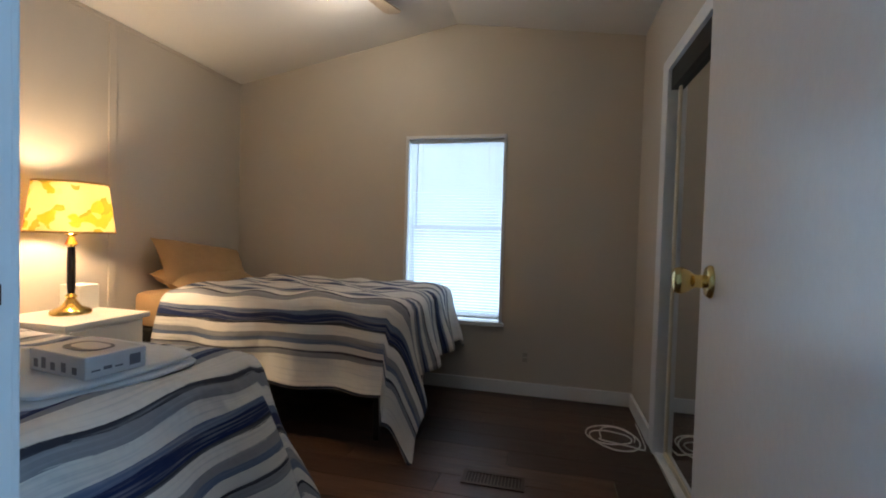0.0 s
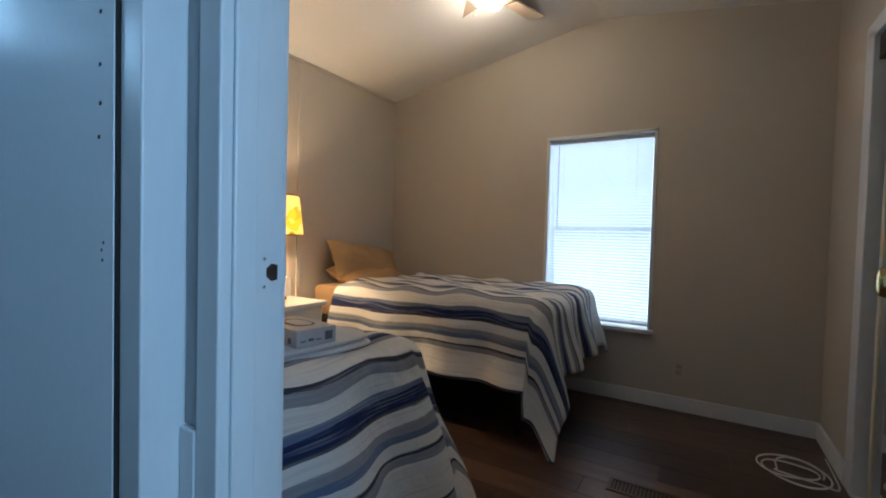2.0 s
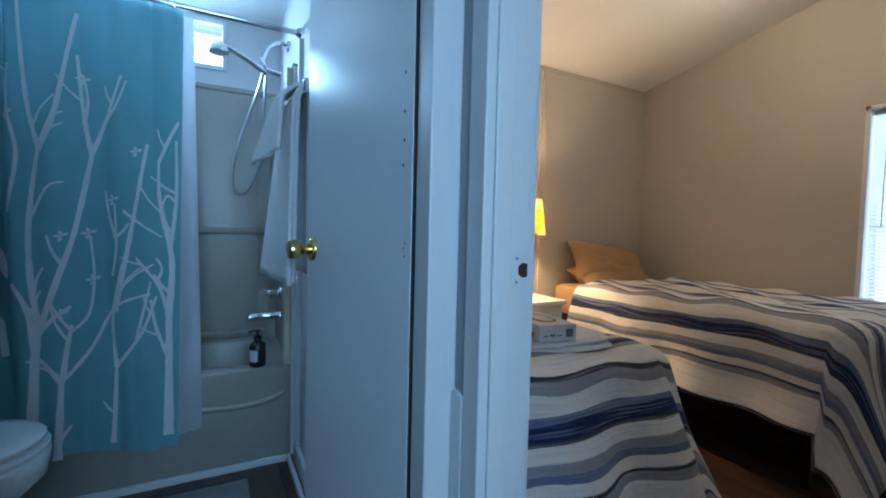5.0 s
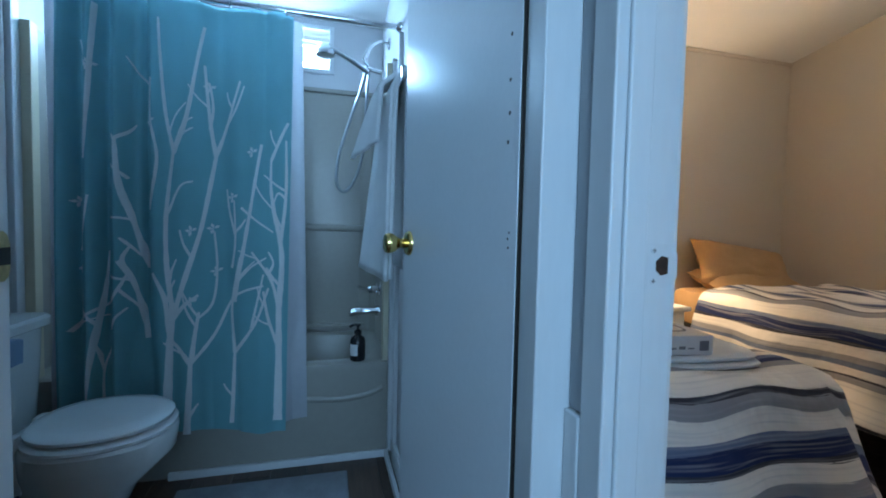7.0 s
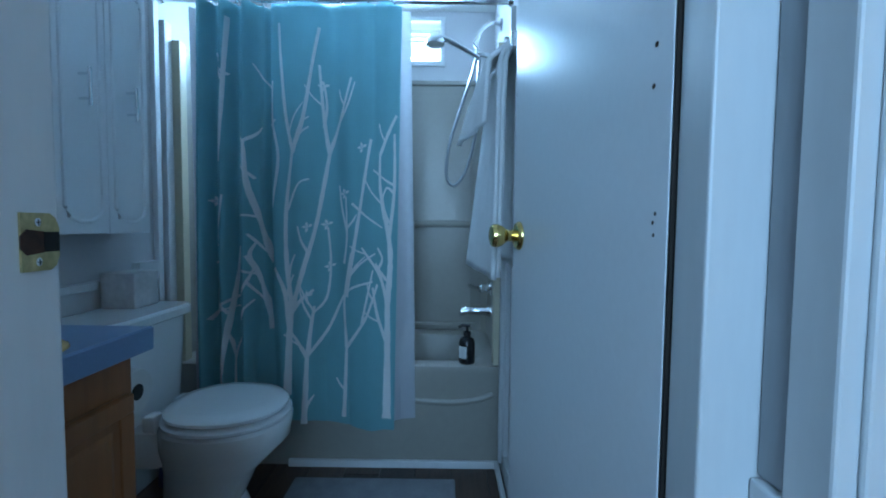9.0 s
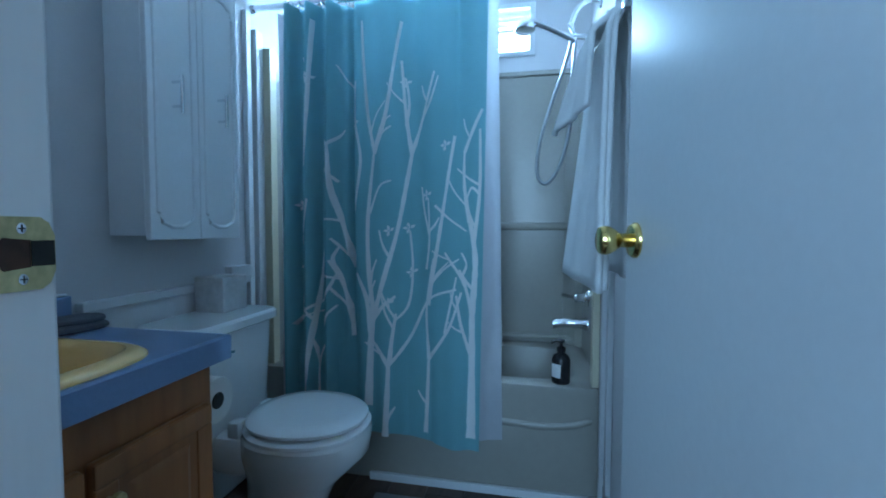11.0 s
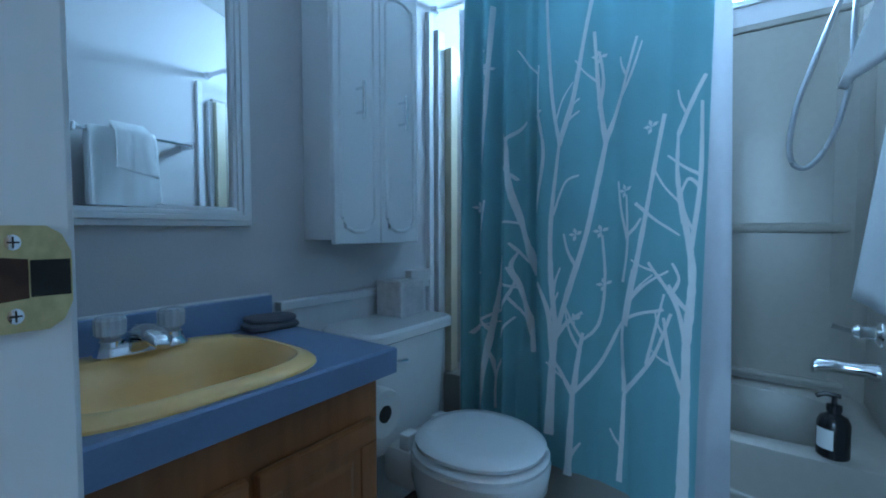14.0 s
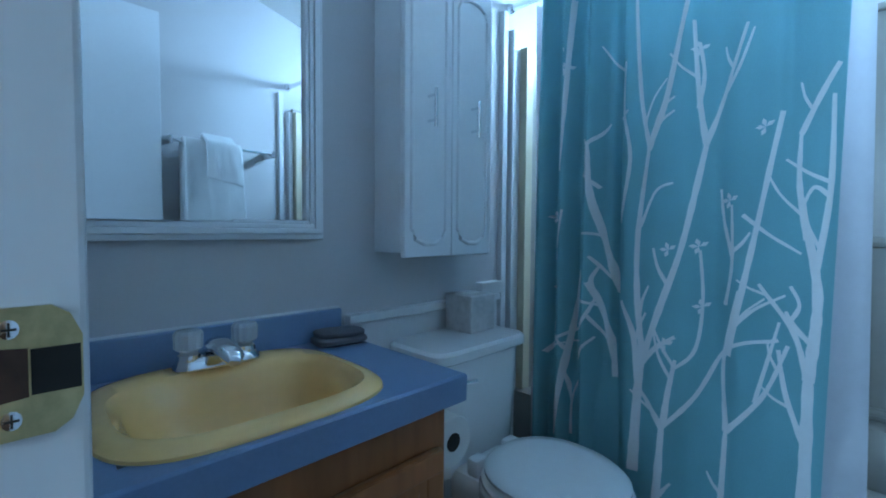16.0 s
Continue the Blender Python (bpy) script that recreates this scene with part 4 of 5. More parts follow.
def fold(y, z):
    """The curtain's x at a place: bunched folds towards the vanity wall, smooth towards the open end."""
    bunch = max(0.0, min(1.0, (-0.67 - y) / 0.10))
    h = (1.9 - z) / 1.75
    crease = -0.045 * math.exp(-((y + 0.69) / 0.013) ** 2) - 0.012 * math.exp(-((y + 0.262) / 0.014) ** 2) * max(0, 1 - h * 1.4)
    x = CX + crease + bunch * (0.034 * math.sin(y * 72 + 0.5 * math.sin(z * 2)) + 0.012) + (1 - bunch) * (0.025 * math.sin(y * 21 + 0.8) + 0.006 * math.sin(y * 67 + z * 1.5) + 0.010 * math.sin(y * 41 + 2 + z)) * (0.6 + 0.5 * h) + 0.015 * h
    outside = CX - 0.09 + 0.099 * max(0.0, min(1.0, (0.85 - z) / 0.35))
    return max(x, outside)


def sheet(name, y_lo, y_hi, z_hi, z_lo, material, parent, label, dx=0.0, steps=170, skew=0.0):
    bm = bmesh.new()
    g = []
    for i in range(steps + 1):
        col = []
        for j in range(41):
            f = j / 40
            z = z_hi + (z_lo - z_hi) * f
            y = y_lo + (y_hi - y_lo) * i / steps + skew * f * (i / steps)
            bottom = 0.02 * math.sin(y * 8) * (f > 0.97)
            col.append(bm.verts.new((fold(y, z) + dx, y, z + bottom)))
        g.append(col)
    for i in range(steps):
        for j in range(40):
            bm.faces.new((g[i][j], g[i + 1][j], g[i + 1][j + 1], g[i][j + 1]))
    return part(name, bm, material, parent, label, True)


curtain = thing("shower_curtain", "teal shower curtain printed with white branches", "curtain")
sheet("cloth", -0.965, -0.158, 1.868, 0.195, CURTAIN, curtain, "", 0.0, skew=-0.02)
sheet("liner", -1.0, -0.125, 1.862, 0.225, LINER, curtain, "white liner", -0.021, skew=0.03)
for k in range(12):
    y = -0.955 + (0.012 * k * k * 0.5 if k < 5 else 0.15 + (k - 5) * 0.103)
    part("ring", tube(bmesh.new(), [(CX - 0.01 + 0.022 * math.cos(a), y, ROD_Z - 0.006 + 0.024 * math.sin(a)) for a in [2 * math.pi * q / 14 for q in range(15)]], 0.003, 6), CHROME, curtain, "chrome ring", True)
TALL_TREE = (
    (0.0112, (-0.607, 0.32), (-0.598, 0.579), (-0.587, 0.68)),
    (0.0075, (-0.587, 0.673), (-0.609, 0.849), (-0.612, 1.051), (-0.585, 1.298)),
    (0.0063, (-0.585, 1.287), (-0.542, 1.422), (-0.508, 1.613), (-0.479, 1.775)),
    (0.005, (-0.585, 1.298), (-0.614, 1.445), (-0.632, 1.658), (-0.638, 1.793)),
    (0.0075, (-0.598, 0.579), (-0.618, 0.736), (-0.661, 0.831)),
    (0.0037, (-0.605, 1.062), (-0.562, 1.163), (-0.517, 1.186)),
    (0.0037, (-0.58, 1.317), (-0.551, 1.4), (-0.519, 1.429)),
)
MIDDLE_TREE = (
    (0.0088, (-0.54, 0.203), (-0.533, 0.353), (-0.528, 0.477)),
    (0.0063, (-0.528, 0.477), (-0.562, 0.534), (-0.591, 0.57)),
    (0.005, (-0.528, 0.477), (-0.452, 0.579), (-0.378, 0.732), (-0.265, 0.781)),
    (0.0063, (-0.524, 0.488), (-0.515, 0.579), (-0.499, 0.68)),
    (0.0037, (-0.499, 0.657), (-0.528, 0.702), (-0.558, 0.77)),
    (0.0037, (-0.499, 0.657), (-0.454, 0.714), (-0.441, 0.849), (-0.45, 0.995)),
    (0.0075, (-0.587, 0.669), (-0.535, 0.849), (-0.486, 1.028), (-0.445, 1.287)),
    (0.005, (-0.445, 1.287), (-0.463, 1.422), (-0.479, 1.631)),
    (0.005, (-0.445, 1.294), (-0.4, 1.429), (-0.355, 1.587)),
    (0.0037, (-0.405, 1.415), (-0.371, 1.478), (-0.34, 1.569)),
    (0.0037, (-0.463, 1.389), (-0.454, 1.478), (-0.465, 1.569)),
)
SLIM_TREE = (
    (0.0063, (-0.384, 0.223), (-0.378, 0.353), (-0.373, 0.511)),
    (0.005, (-0.373, 0.511), (-0.387, 0.691), (-0.355, 0.893)),
    (0.0063, (-0.378, 0.714), (-0.328, 1.006), (-0.274, 1.343)),
    (0.005, (-0.373, 0.511), (-0.292, 0.635), (-0.247, 0.77)),
    (0.0037, (-0.31, 0.612), (-0.283, 0.736), (-0.265, 0.826)),
    (0.0037, (-0.387, 0.849), (-0.373, 0.961), (-0.378, 1.119)),
    (0.0037, (-0.373, 0.984), (-0.396, 1.074), (-0.407, 1.163)),
    (0.0037, (-0.351, 1.091), (-0.292, 1.04), (-0.229, 0.995)),
    (0.0037, (-0.373, 0.995), (-0.351, 1.017), (-0.333, 1.046)),
)
EDGE_TREE = (
    (0.0125, (-0.209, 0.223), (-0.207, 0.466), (-0.207, 0.691)),
    (0.0088, (-0.207, 0.691), (-0.196, 0.893), (-0.22, 1.051)),
    (0.005, (-0.22, 1.028), (-0.238, 1.163), (-0.238, 1.287)),
    (0.005, (-0.238, 1.28), (-0.209, 1.355), (-0.175, 1.438)),
    (0.005, (-0.2, 0.961), (-0.182, 1.141), (-0.182, 1.366)),
    (0.0037, (-0.182, 1.163), (-0.22, 1.186), (-0.265, 1.224)),
    (0.0037, (-0.182, 1.13), (-0.211, 1.152), (-0.234, 1.096)),
    (0.005, (-0.207, 0.68), (-0.238, 0.804), (-0.31, 0.916)),
    (0.0037, (-0.247, 0.826), (-0.229, 0.871), (-0.247, 0.916)),
    (0.005, (-0.211, 0.534), (-0.247, 0.646), (-0.265, 0.758)),
)
FOLD_TREE = (
    (0.0075, (-0.683, 0.579), (-0.719, 0.758), (-0.76, 0.882)),
    (0.0037, (-0.733, 0.804), (-0.76, 0.815), (-0.791, 0.831)),
    (0.0037, (-0.749, 0.849), (-0.753, 0.893), (-0.737, 0.939)),
    (0.0075, (-0.683, 0.849), (-0.726, 1.017), (-0.758, 1.163), (-0.767, 1.325)),
    (0.0037, (-0.767, 1.321), (-0.778, 1.339), (-0.794, 1.348)),
    (0.0037, (-0.767, 1.325), (-0.742, 1.355), (-0.717, 1.391)),
    (0.0037, (-0.733, 1.033), (-0.76, 1.04), (-0.796, 1.038)),
    (0.0037, (-0.74, 1.186), (-0.769, 1.22), (-0.796, 1.244)),
    (0.0037, (-0.782, 0.628), (-0.769, 0.669), (-0.744, 0.702)),
    (0.005, (-0.674, 1.074), (-0.643, 1.265), (-0.668, 1.422), (-0.665, 1.569)),
)
BUNCHED_TREE = (
    (0.0063, (-0.868, 0.353), (-0.85, 0.511), (-0.821, 0.758), (-0.805, 0.916)),
    (0.0037, (-0.823, 0.353), (-0.821, 0.466), (-0.796, 0.56)),
    (0.0037, (-0.821, 0.466), (-0.832, 0.534), (-0.843, 0.579)),
    (0.005, (-0.922, 0.619), (-0.868, 0.68), (-0.782, 0.732)),
    (0.0037, (-0.782, 0.732), (-0.76, 0.781), (-0.746, 0.826)),
    (0.0063, (-0.866, 1.249), (-0.85, 1.445), (-0.83, 1.805)),
    (0.0037, (-0.895, 0.916), (-0.868, 0.984), (-0.85, 1.119)),
)
BRANCHES = (*TALL_TREE, *MIDDLE_TREE, *SLIM_TREE, *EDGE_TREE, *FOLD_TREE, *BUNCHED_TREE)
BUDS = ((-0.463, 1.55), (-0.524, 0.995), (-0.452, 1.006), (-0.441, 0.837), (-0.524, 0.72), (-0.382, 1.13), (-0.308, 1.31), (-0.67, 1.406), (-0.845, 1.58), (-0.884, 0.849), (-0.899, 1.096))


def branch_print():
    """The curtain's print: tapering ribbons that lie on the folds."""
    bm = bmesh.new()
    rnd = random.Random(5)
    twigs = []
    for half, *pts in BRANCHES:
        for k in range(1 if half > 0.0045 else 0):
            i = rnd.randrange(len(pts) - 1)
            f = rnd.uniform(0.2, 0.9)
            y, z = (pts[i][q] + (pts[i + 1][q] - pts[i][q]) * f for q in (0, 1))
            a = math.atan2(pts[i + 1][1] - pts[i][1], pts[i + 1][0] - pts[i][0]) + rnd.choice((-1, 1)) * rnd.uniform(0.35, 0.7)
            l = rnd.uniform(0.06, 0.15)
            y2, z2 = y + l * math.cos(a), z + l * math.sin(a)
            if -0.94 < y2 < -0.22 and 0.25 < z2 < 1.70:
                twigs.append((half * 0.55, (y, z), (y + 0.5 * l * math.cos(a + 0.12), z + 0.5 * l * math.sin(a + 0.12)), (y2, z2)))
    for half, *pts in (*BRANCHES, *twigs):
        ps = curve_points([(0, y, z) for y, z in pts], 12)
        prev = None
        for i, p in enumerate(ps):
            q, o = ps[min(i + 1, len(ps) - 1)], ps[max(i - 1, 0)]
            d = (q - o).normalized()
            w = 1.3 * half * (1.1 - 0.5 * i / len(ps)) * (1 + 0.22 * noise.noise((p.y * 40, p.z * 40, half * 900)))
            a, b = (p.y - d.z * w, p.z + d.y * w), (p.y + d.z * w, p.z - d.y * w)
            across = [(a[0] + (b[0] - a[0]) * k / 4, a[1] + (b[1] - a[1]) * k / 4) for k in range(5)]
            pair = [bm.verts.new((fold(*v) + 0.004, *v)) for v in across]
            if prev:
                for k in range(4):
                    bm.faces.new((prev[k], pair[k], pair[k + 1], prev[k + 1]))
            prev = pair
    for y, z in BUDS:
        for k in range(4):
            a = 0.6 + k * 1.25
            vs = [(y, z), (y + 0.014 * math.cos(a - 0.45), z + 0.014 * math.sin(a - 0.45)), (y + 0.023 * math.cos(a), z + 0.023 * math.sin(a)), (y + 0.014 * math.cos(a + 0.45), z + 0.014 * math.sin(a + 0.45))]
            bm.faces.new([bm.verts.new((fold(*v) + 0.0042, *v)) for v in vs])
    return bm


part("branch_print", branch_print(), PRINT, curtain, "white branch print")


def toilet(cx):
    t = thing("toilet", "white porcelain toilet with closed lid", "toilet")
    part("tank", loops(bmesh.new(), [oval(cx, -0.99, z, wx, wy, 7) for z, wx, wy in ((0.36, 0.15, 0.075), (0.40, 0.172, 0.09), (0.60, 0.182, 0.10), (0.69, 0.186, 0.102))]), PORC, t, "", True)
    part("tank_lid", loops(bmesh.new(), [oval(cx, -0.985, z, wx, wy, 8) for z, wx, wy in ((0.69, 0.19, 0.108), (0.695, 0.20, 0.115), (0.718, 0.20, 0.115), (0.727, 0.192, 0.107))]), PORC, t, "", True)
    part("flush_lever", tube(bmesh.new(), ((cx + 0.12, -0.885, 0.64), (cx + 0.12, -0.872, 0.64), (cx + 0.06, -0.868, 0.633)), 0.006), CHROME, t, "", True)
    cy = -0.672
    rings = [oval(cx, cy + dy, z, wx, wy, 2.3, 44, fr) for z, wx, wy, dy, fr in ((0.0, 0.10, 0.19, -0.04, 0.8), (0.03, 0.094, 0.18, -0.04, 0.8), (0.14, 0.08, 0.14, -0.05, 0.75), (0.24, 0.105, 0.15, -0.03, 0.9),
                                                                              (0.335, 0.160, 0.178, 0, 1.12), (0.393, 0.168, 0.175, 0, 1.17), (0.403, 0.16, 0.17, 0, 1.17))]
    part("bowl", loops(bmesh.new(), rings), PORC, t, "", True)
    part("neck", boxed(cx - 0.11, -0.93, 0.27, cx + 0.11, -0.80, 0.392, bevel=0.03), PORC, t, "", True)
    part("seat", loops(bmesh.new(), [oval(cx, cy, z, wx, wy, 2.15, 48, 1.2) for z, wx, wy in ((0.402, 0.164, 0.162), (0.407, 0.172, 0.170), (0.416, 0.172, 0.170), (0.421, 0.164, 0.162))]), SEATM, t, "", True)
    part("lid", loops(bmesh.new(), [oval(cx, cy, z, wx, wy, 2.15, 48, 1.2) for z, wx, wy in ((0.427, 0.150, 0.150), (0.432, 0.163, 0.162), (0.441, 0.164, 0.163), (0.449, 0.155, 0.154), (0.454, 0.12, 0.12), (0.455, 0.05, 0.05))]), SEATM, t, "", True)
    for dx in (-0.075, 0.075):
        part("hinge", boxed(cx + dx - 0.025, -0.868, 0.384, cx + dx + 0.025, -0.83, 0.433, bevel=0.008), SEATM, t, "", True)


toilet(-1.865)
b = thing("tissue_cube", "grey patterned cube tissue box on the tank lid", "box")
part("carton", boxed(-2.02, -1.085, 0.727, -1.90, -0.975, 0.843, bevel=0.004), MARBLE, b)
part("opening", loops(bmesh.new(), [oval(-1.96, -1.03, 0.8432, 0.035, 0.02, 2, 20), oval(-1.96, -1.03, 0.8445, 0.035, 0.02, 2, 20)]), LABEL, b)
w = strip("wainscot", "white panel and rail behind the toilet", (-2.20, -1.122, 0.0, -1.545, -1.108, 0.79), (-2.20, -1.124, 0.79, -1.545, -1.092, 0.815), (-2.21, -1.124, 0.815, -2.09, -1.09, 0.86))

# toilet paper, brush
h = thing("toilet_roll_holder", "toilet roll on a holder at the vanity side", "toilet roll")
part("roll", lathe(bmesh.new(), [(0.055, -0.05), (0.057, -0.046), (0.057, 0.046), (0.055, 0.05)], (-1.578, -0.79, 0.585), "y"), LABEL, h, "", True)
part("core", lathe(bmesh.new(), [(0.020, -0.051), (0.020, 0.0515)], (-1.578, -0.79, 0.585), "y"), DARKMETAL, h)
part("bracket", boxed(-1.58, -0.853, 0.575, -1.524, -0.841, 0.595, bevel=0.003), DARKMETAL, h)
s = thing("toilet_brush", "dark blue toilet brush in its holder beside the tub", "brush")
part("holder", lathe(bmesh.new(), [(0.05, 0), (0.05, 0.01), (0.042, 0.13), (0.038, 0.135)], (-2.16, -1.03, 0)), BLUETHING, s, "", True)
part("handle", lathe(bmesh.new(), [(0.008, 0.13), (0.008, 0.42), (0.017, 0.45), (0.017, 0.56), (0.010, 0.575)], (-2.16, -1.03, 0)), BLUETHING, s, "", True)


def vanity():
    v = thing("vanity_cabinet", "oak bathroom vanity cabinet with raised panel doors", "cabinet")
    x0, x1, yb, yf, zt = -1.525, -0.93, -1.12, -0.715, 0.705
    for a, b in ((x0, x0 + 0.018), (x1 - 0.018, x1)):
        part("side_panel", boxed(a, yb, 0.0, b, yf - 0.018, zt, bevel=0.002), OAK, v)
    part("face_frame", boxed(x0, yf - 0.018, 0.0, x1, yf, zt, bevel=0.002), OAK, v)
    part("bottom", boxed(x0 + 0.018, yb, 0.08, x1 - 0.018, yf - 0.018, 0.10), OAK, v)
    for a, b in ((-1.505, -1.235), (-1.222, -0.945)):
        d = part("door", boxed(a, yf, 0.10, b, yf + 0.018, 0.615, bevel=0.006), OAK, v)
        part("door_panel", loops(bmesh.new(), [[(a + i, yf + 0.018 + h, 0.10 + i), (b - i, yf + 0.018 + h, 0.10 + i), (b - i, yf + 0.018 + h, 0.615 - i), (a + i, yf + 0.018 + h, 0.615 - i)] for i, h in ((0.045, -0.006), (0.05, -0.005), (0.075, 0.004))]), OAK, d, "raised panel")
        fr = bmesh.new()
        for q in ((a + 0.002, b - 0.002, 0.57, 0.613), (a + 0.002, b - 0.002, 0.102, 0.145)):
            box(fr, q[0], yf + 0.014, q[2], q[1], yf + 0.022, q[3], bevel=0.003)
        for q in ((a + 0.002, a + 0.045), (b - 0.045, b - 0.002)):
            box(fr, q[0], yf + 0.014, 0.145, q[1], yf + 0.0215, 0.57, bevel=0.003)
        part("door_frame", fr, OAK, d)
        kx = b - 0.022 if a < -1.3 else a + 0.022
        part("knob", lathe(bmesh.new(), [(0.006, 0), (0.006, 0.012), (0.015, 0.018), (0.014, 0.026), (0.006, 0.03)], (kx, yf + 0.021, 0.545), "y", 16), OLDBRASS, d, "brass knob", True)
    rect = lambda a, b, c, d, z: [(a, b, z), (c, b, z), (c, d, z), (a, d, z)]
    slab = loops(bmesh.new(), [rect(-1.39, -1.06, -0.99, -0.73, 0.72), rect(-1.545, -1.117, -0.931, -0.70, 0.72), rect(-1.547, -1.118, -0.929, -0.676, 0.705), rect(-1.548, -1.119, -0.928, -0.675, 0.756),
                               rect(-1.544, -1.119, -0.928, -0.679, 0.76), rect(-1.39, -1.06, -0.99, -0.73, 0.76)], False, False)
    c = tagged(part("vanity_counter", slab, LAMINATE), "blue laminate vanity counter with backsplash", "counter")
    part("backsplash", boxed(-1.525, -1.119, 0.76, -0.928, -1.10, 0.838, bevel=0.003), LAMINATE, c)
    part("caulk", tube(bmesh.new(), ((-1.525, -1.118, 0.839), (-0.93, -1.118, 0.839)), 0.004, 6), WHITE, c)
    s = thing("sink", "yellow porcelain drop-in sink in the blue counter", "sink")
    cx, cy = -1.19, -0.888

    def rg(z, ax, ay, p=3.2, dy=0):
        return oval(cx, cy + dy, z, ax, ay, p, 60)

    part("basin", loops(bmesh.new(), [rg(0.7605, 0.222, 0.200, 3.6), rg(0.765, 0.221, 0.199, 3.6), rg(0.772, 0.212, 0.190, 3.6), rg(0.776, 0.198, 0.176, 3.6), rg(0.776, 0.190, 0.146, 3.4, 0.024), rg(0.770, 0.185, 0.140, 3.4, 0.025),
                                      rg(0.758, 0.174, 0.129, 3.1, 0.027), rg(0.715, 0.162, 0.116, 3, 0.025), rg(0.655, 0.135, 0.09, 2.8, 0.024), rg(0.634, 0.10, 0.065, 2.4, 0.024), rg(0.627, 0.03, 0.03, 2, 0.02)], False, True), YELLOW, s, "", True)
    part("drain", lathe(bmesh.new(), [(0.021, 0.627), (0.021, 0.629), (0.014, 0.628)], (cx, cy + 0.02, 0)), CHROME, s, "", True)
    f = thing("faucet", "chrome centreset faucet with clear acrylic handles", "faucet")
    fy = -1.026
    part("base", loops(bmesh.new(), [oval(cx - 0.005, fy, z, wx, wy, 3.5) for z, wx, wy in ((0.777, 0.079, 0.028), (0.782, 0.079, 0.028), (0.797, 0.072, 0.022), (0.80, 0.068, 0.018))]), CHROME, f, "", True)
    part("spout", loops(bmesh.new(), [[(cx - 0.005 + r * 1.25 * math.cos(a), y, z + r * 0.75 * math.sin(a)) for a in [2 * math.pi * k / 16 for k in range(16)]] for y, z, r in
                                      ((fy - 0.02, 0.80, 0.020), (fy, 0.815, 0.022), (fy + 0.04, 0.818, 0.019), (fy + 0.085, 0.808, 0.016), (fy + 0.095, 0.80, 0.010))]), CHROME, f, "", True)
    for dx in (-0.052, 0.052):
        part("handle_stem", lathe(bmesh.new(), [(0.021, 0.795), (0.020, 0.806), (0.012, 0.812)], (cx - 0.005 + dx, fy, 0)), CHROME, f, "", True)
        bm = bmesh.new()
        rings = []
        for z, r in ((0.812, 0.016), (0.818, 0.024), (0.845, 0.025), (0.852, 0.021), (0.853, 0.008)):
            rings.append([(cx - 0.005 + dx + (r + 0.0018 * (k % 2) - 0.001) * math.cos(2 * math.pi * k / 24), fy + (r + 0.0018 * (k % 2) - 0.001) * math.sin(2 * math.pi * k / 24), z) for k in range(24)])
        part("handle", loops(bm, rings), GLASSY, f, "clear fluted acrylic handle")
    cl = bmesh.new()
    for k in range(2):
        loops(cl, [oval(-1.49, -1.055, 0.7612 + 0.016 * k + dz, 0.068 - 0.006 * k - e, 0.040 - 0.005 * k - e, 4, 40) for dz, e in ((0, 0.006), (0.004, 0.0), (0.011, 0.0), (0.016, 0.006), (0.018, 0.02))])
    for v in cl.verts:
        v.co.z += 0.004 * abs(noise.noise(v.co * 30)) + 0.05 * max(0, v.co.x + 1.50) * (v.co.z > 0.77)
    tagged(part("folded_washcloth", cl, CLOTHG, None, "", True), "dark grey folded washcloth on the blue counter", "cloth").matrix_world = Matrix.Translation((-1.49, -1.06, 0)) @ Matrix.Rotation(radians(-8), 4, "Z") @ Matrix.Translation((1.49, 1.06, 0))


GLASSY = bpy.data.materials.new("clear_fluted_acrylic")
GLASSY.use_nodes = True
b = GLASSY.node_tree.nodes["Principled BSDF"]
b.inputs["Transmission Weight"].default_value, b.inputs["Roughness"].default_value, b.inputs["IOR"].default_value = 0.45, 0.15, 1.45
b.inputs["Base Color"].default_value = (0.85, 0.9, 0.95, 1)
vanity()


def wall_mirror():
    m = thing("wall_mirror", "rectangular mirror in a stepped white wooden frame", "mirror")
    x0, x1, z0, z1, y = -1.472, -0.945, 1.022, 1.84, -1.12
    glass = part("mirror_glass", boxed(0.0, 0.0, z0 + 0.040, x1 - x0 - 0.088, 0.004, z1 - 0.040), MIRROR, m)
    glass.matrix_local = pose(x0 + 0.044, y + 0.003, 0, 0, 0, 3.6)
    steps = ((0.0, 0.020), (0.013, 0.030), (0.026, 0.024), (0.037, 0.018))
    widths = (0.013, 0.013, 0.011, 0.009)
    for side in ("top", "bottom", "left", "right"):
        bm = bmesh.new()
        for (o, h), w in zip(steps, widths):
            if side == "bottom":
                box(bm, x0 + o, y, z0 + o, x1 - o, y + h, z0 + o + w, bevel=0.002)
            elif side == "top":
                box(bm, x0 + o, y, z1 - o - w, x1 - o, y + h, z1 - o, bevel=0.002)
            elif side == "left":
                box(bm, x0 + o, y, z0 + o + w, x0 + o + w, y + h - 0.0005, z1 - o - w, bevel=0.002)
            else:
                box(bm, x1 - o - w, y, z0 + o + w, x1 - o, y + h - 0.0005, z1 - o - w, bevel=0.002)
        part("frame_rail", bm, CABW, m)


wall_mirror()


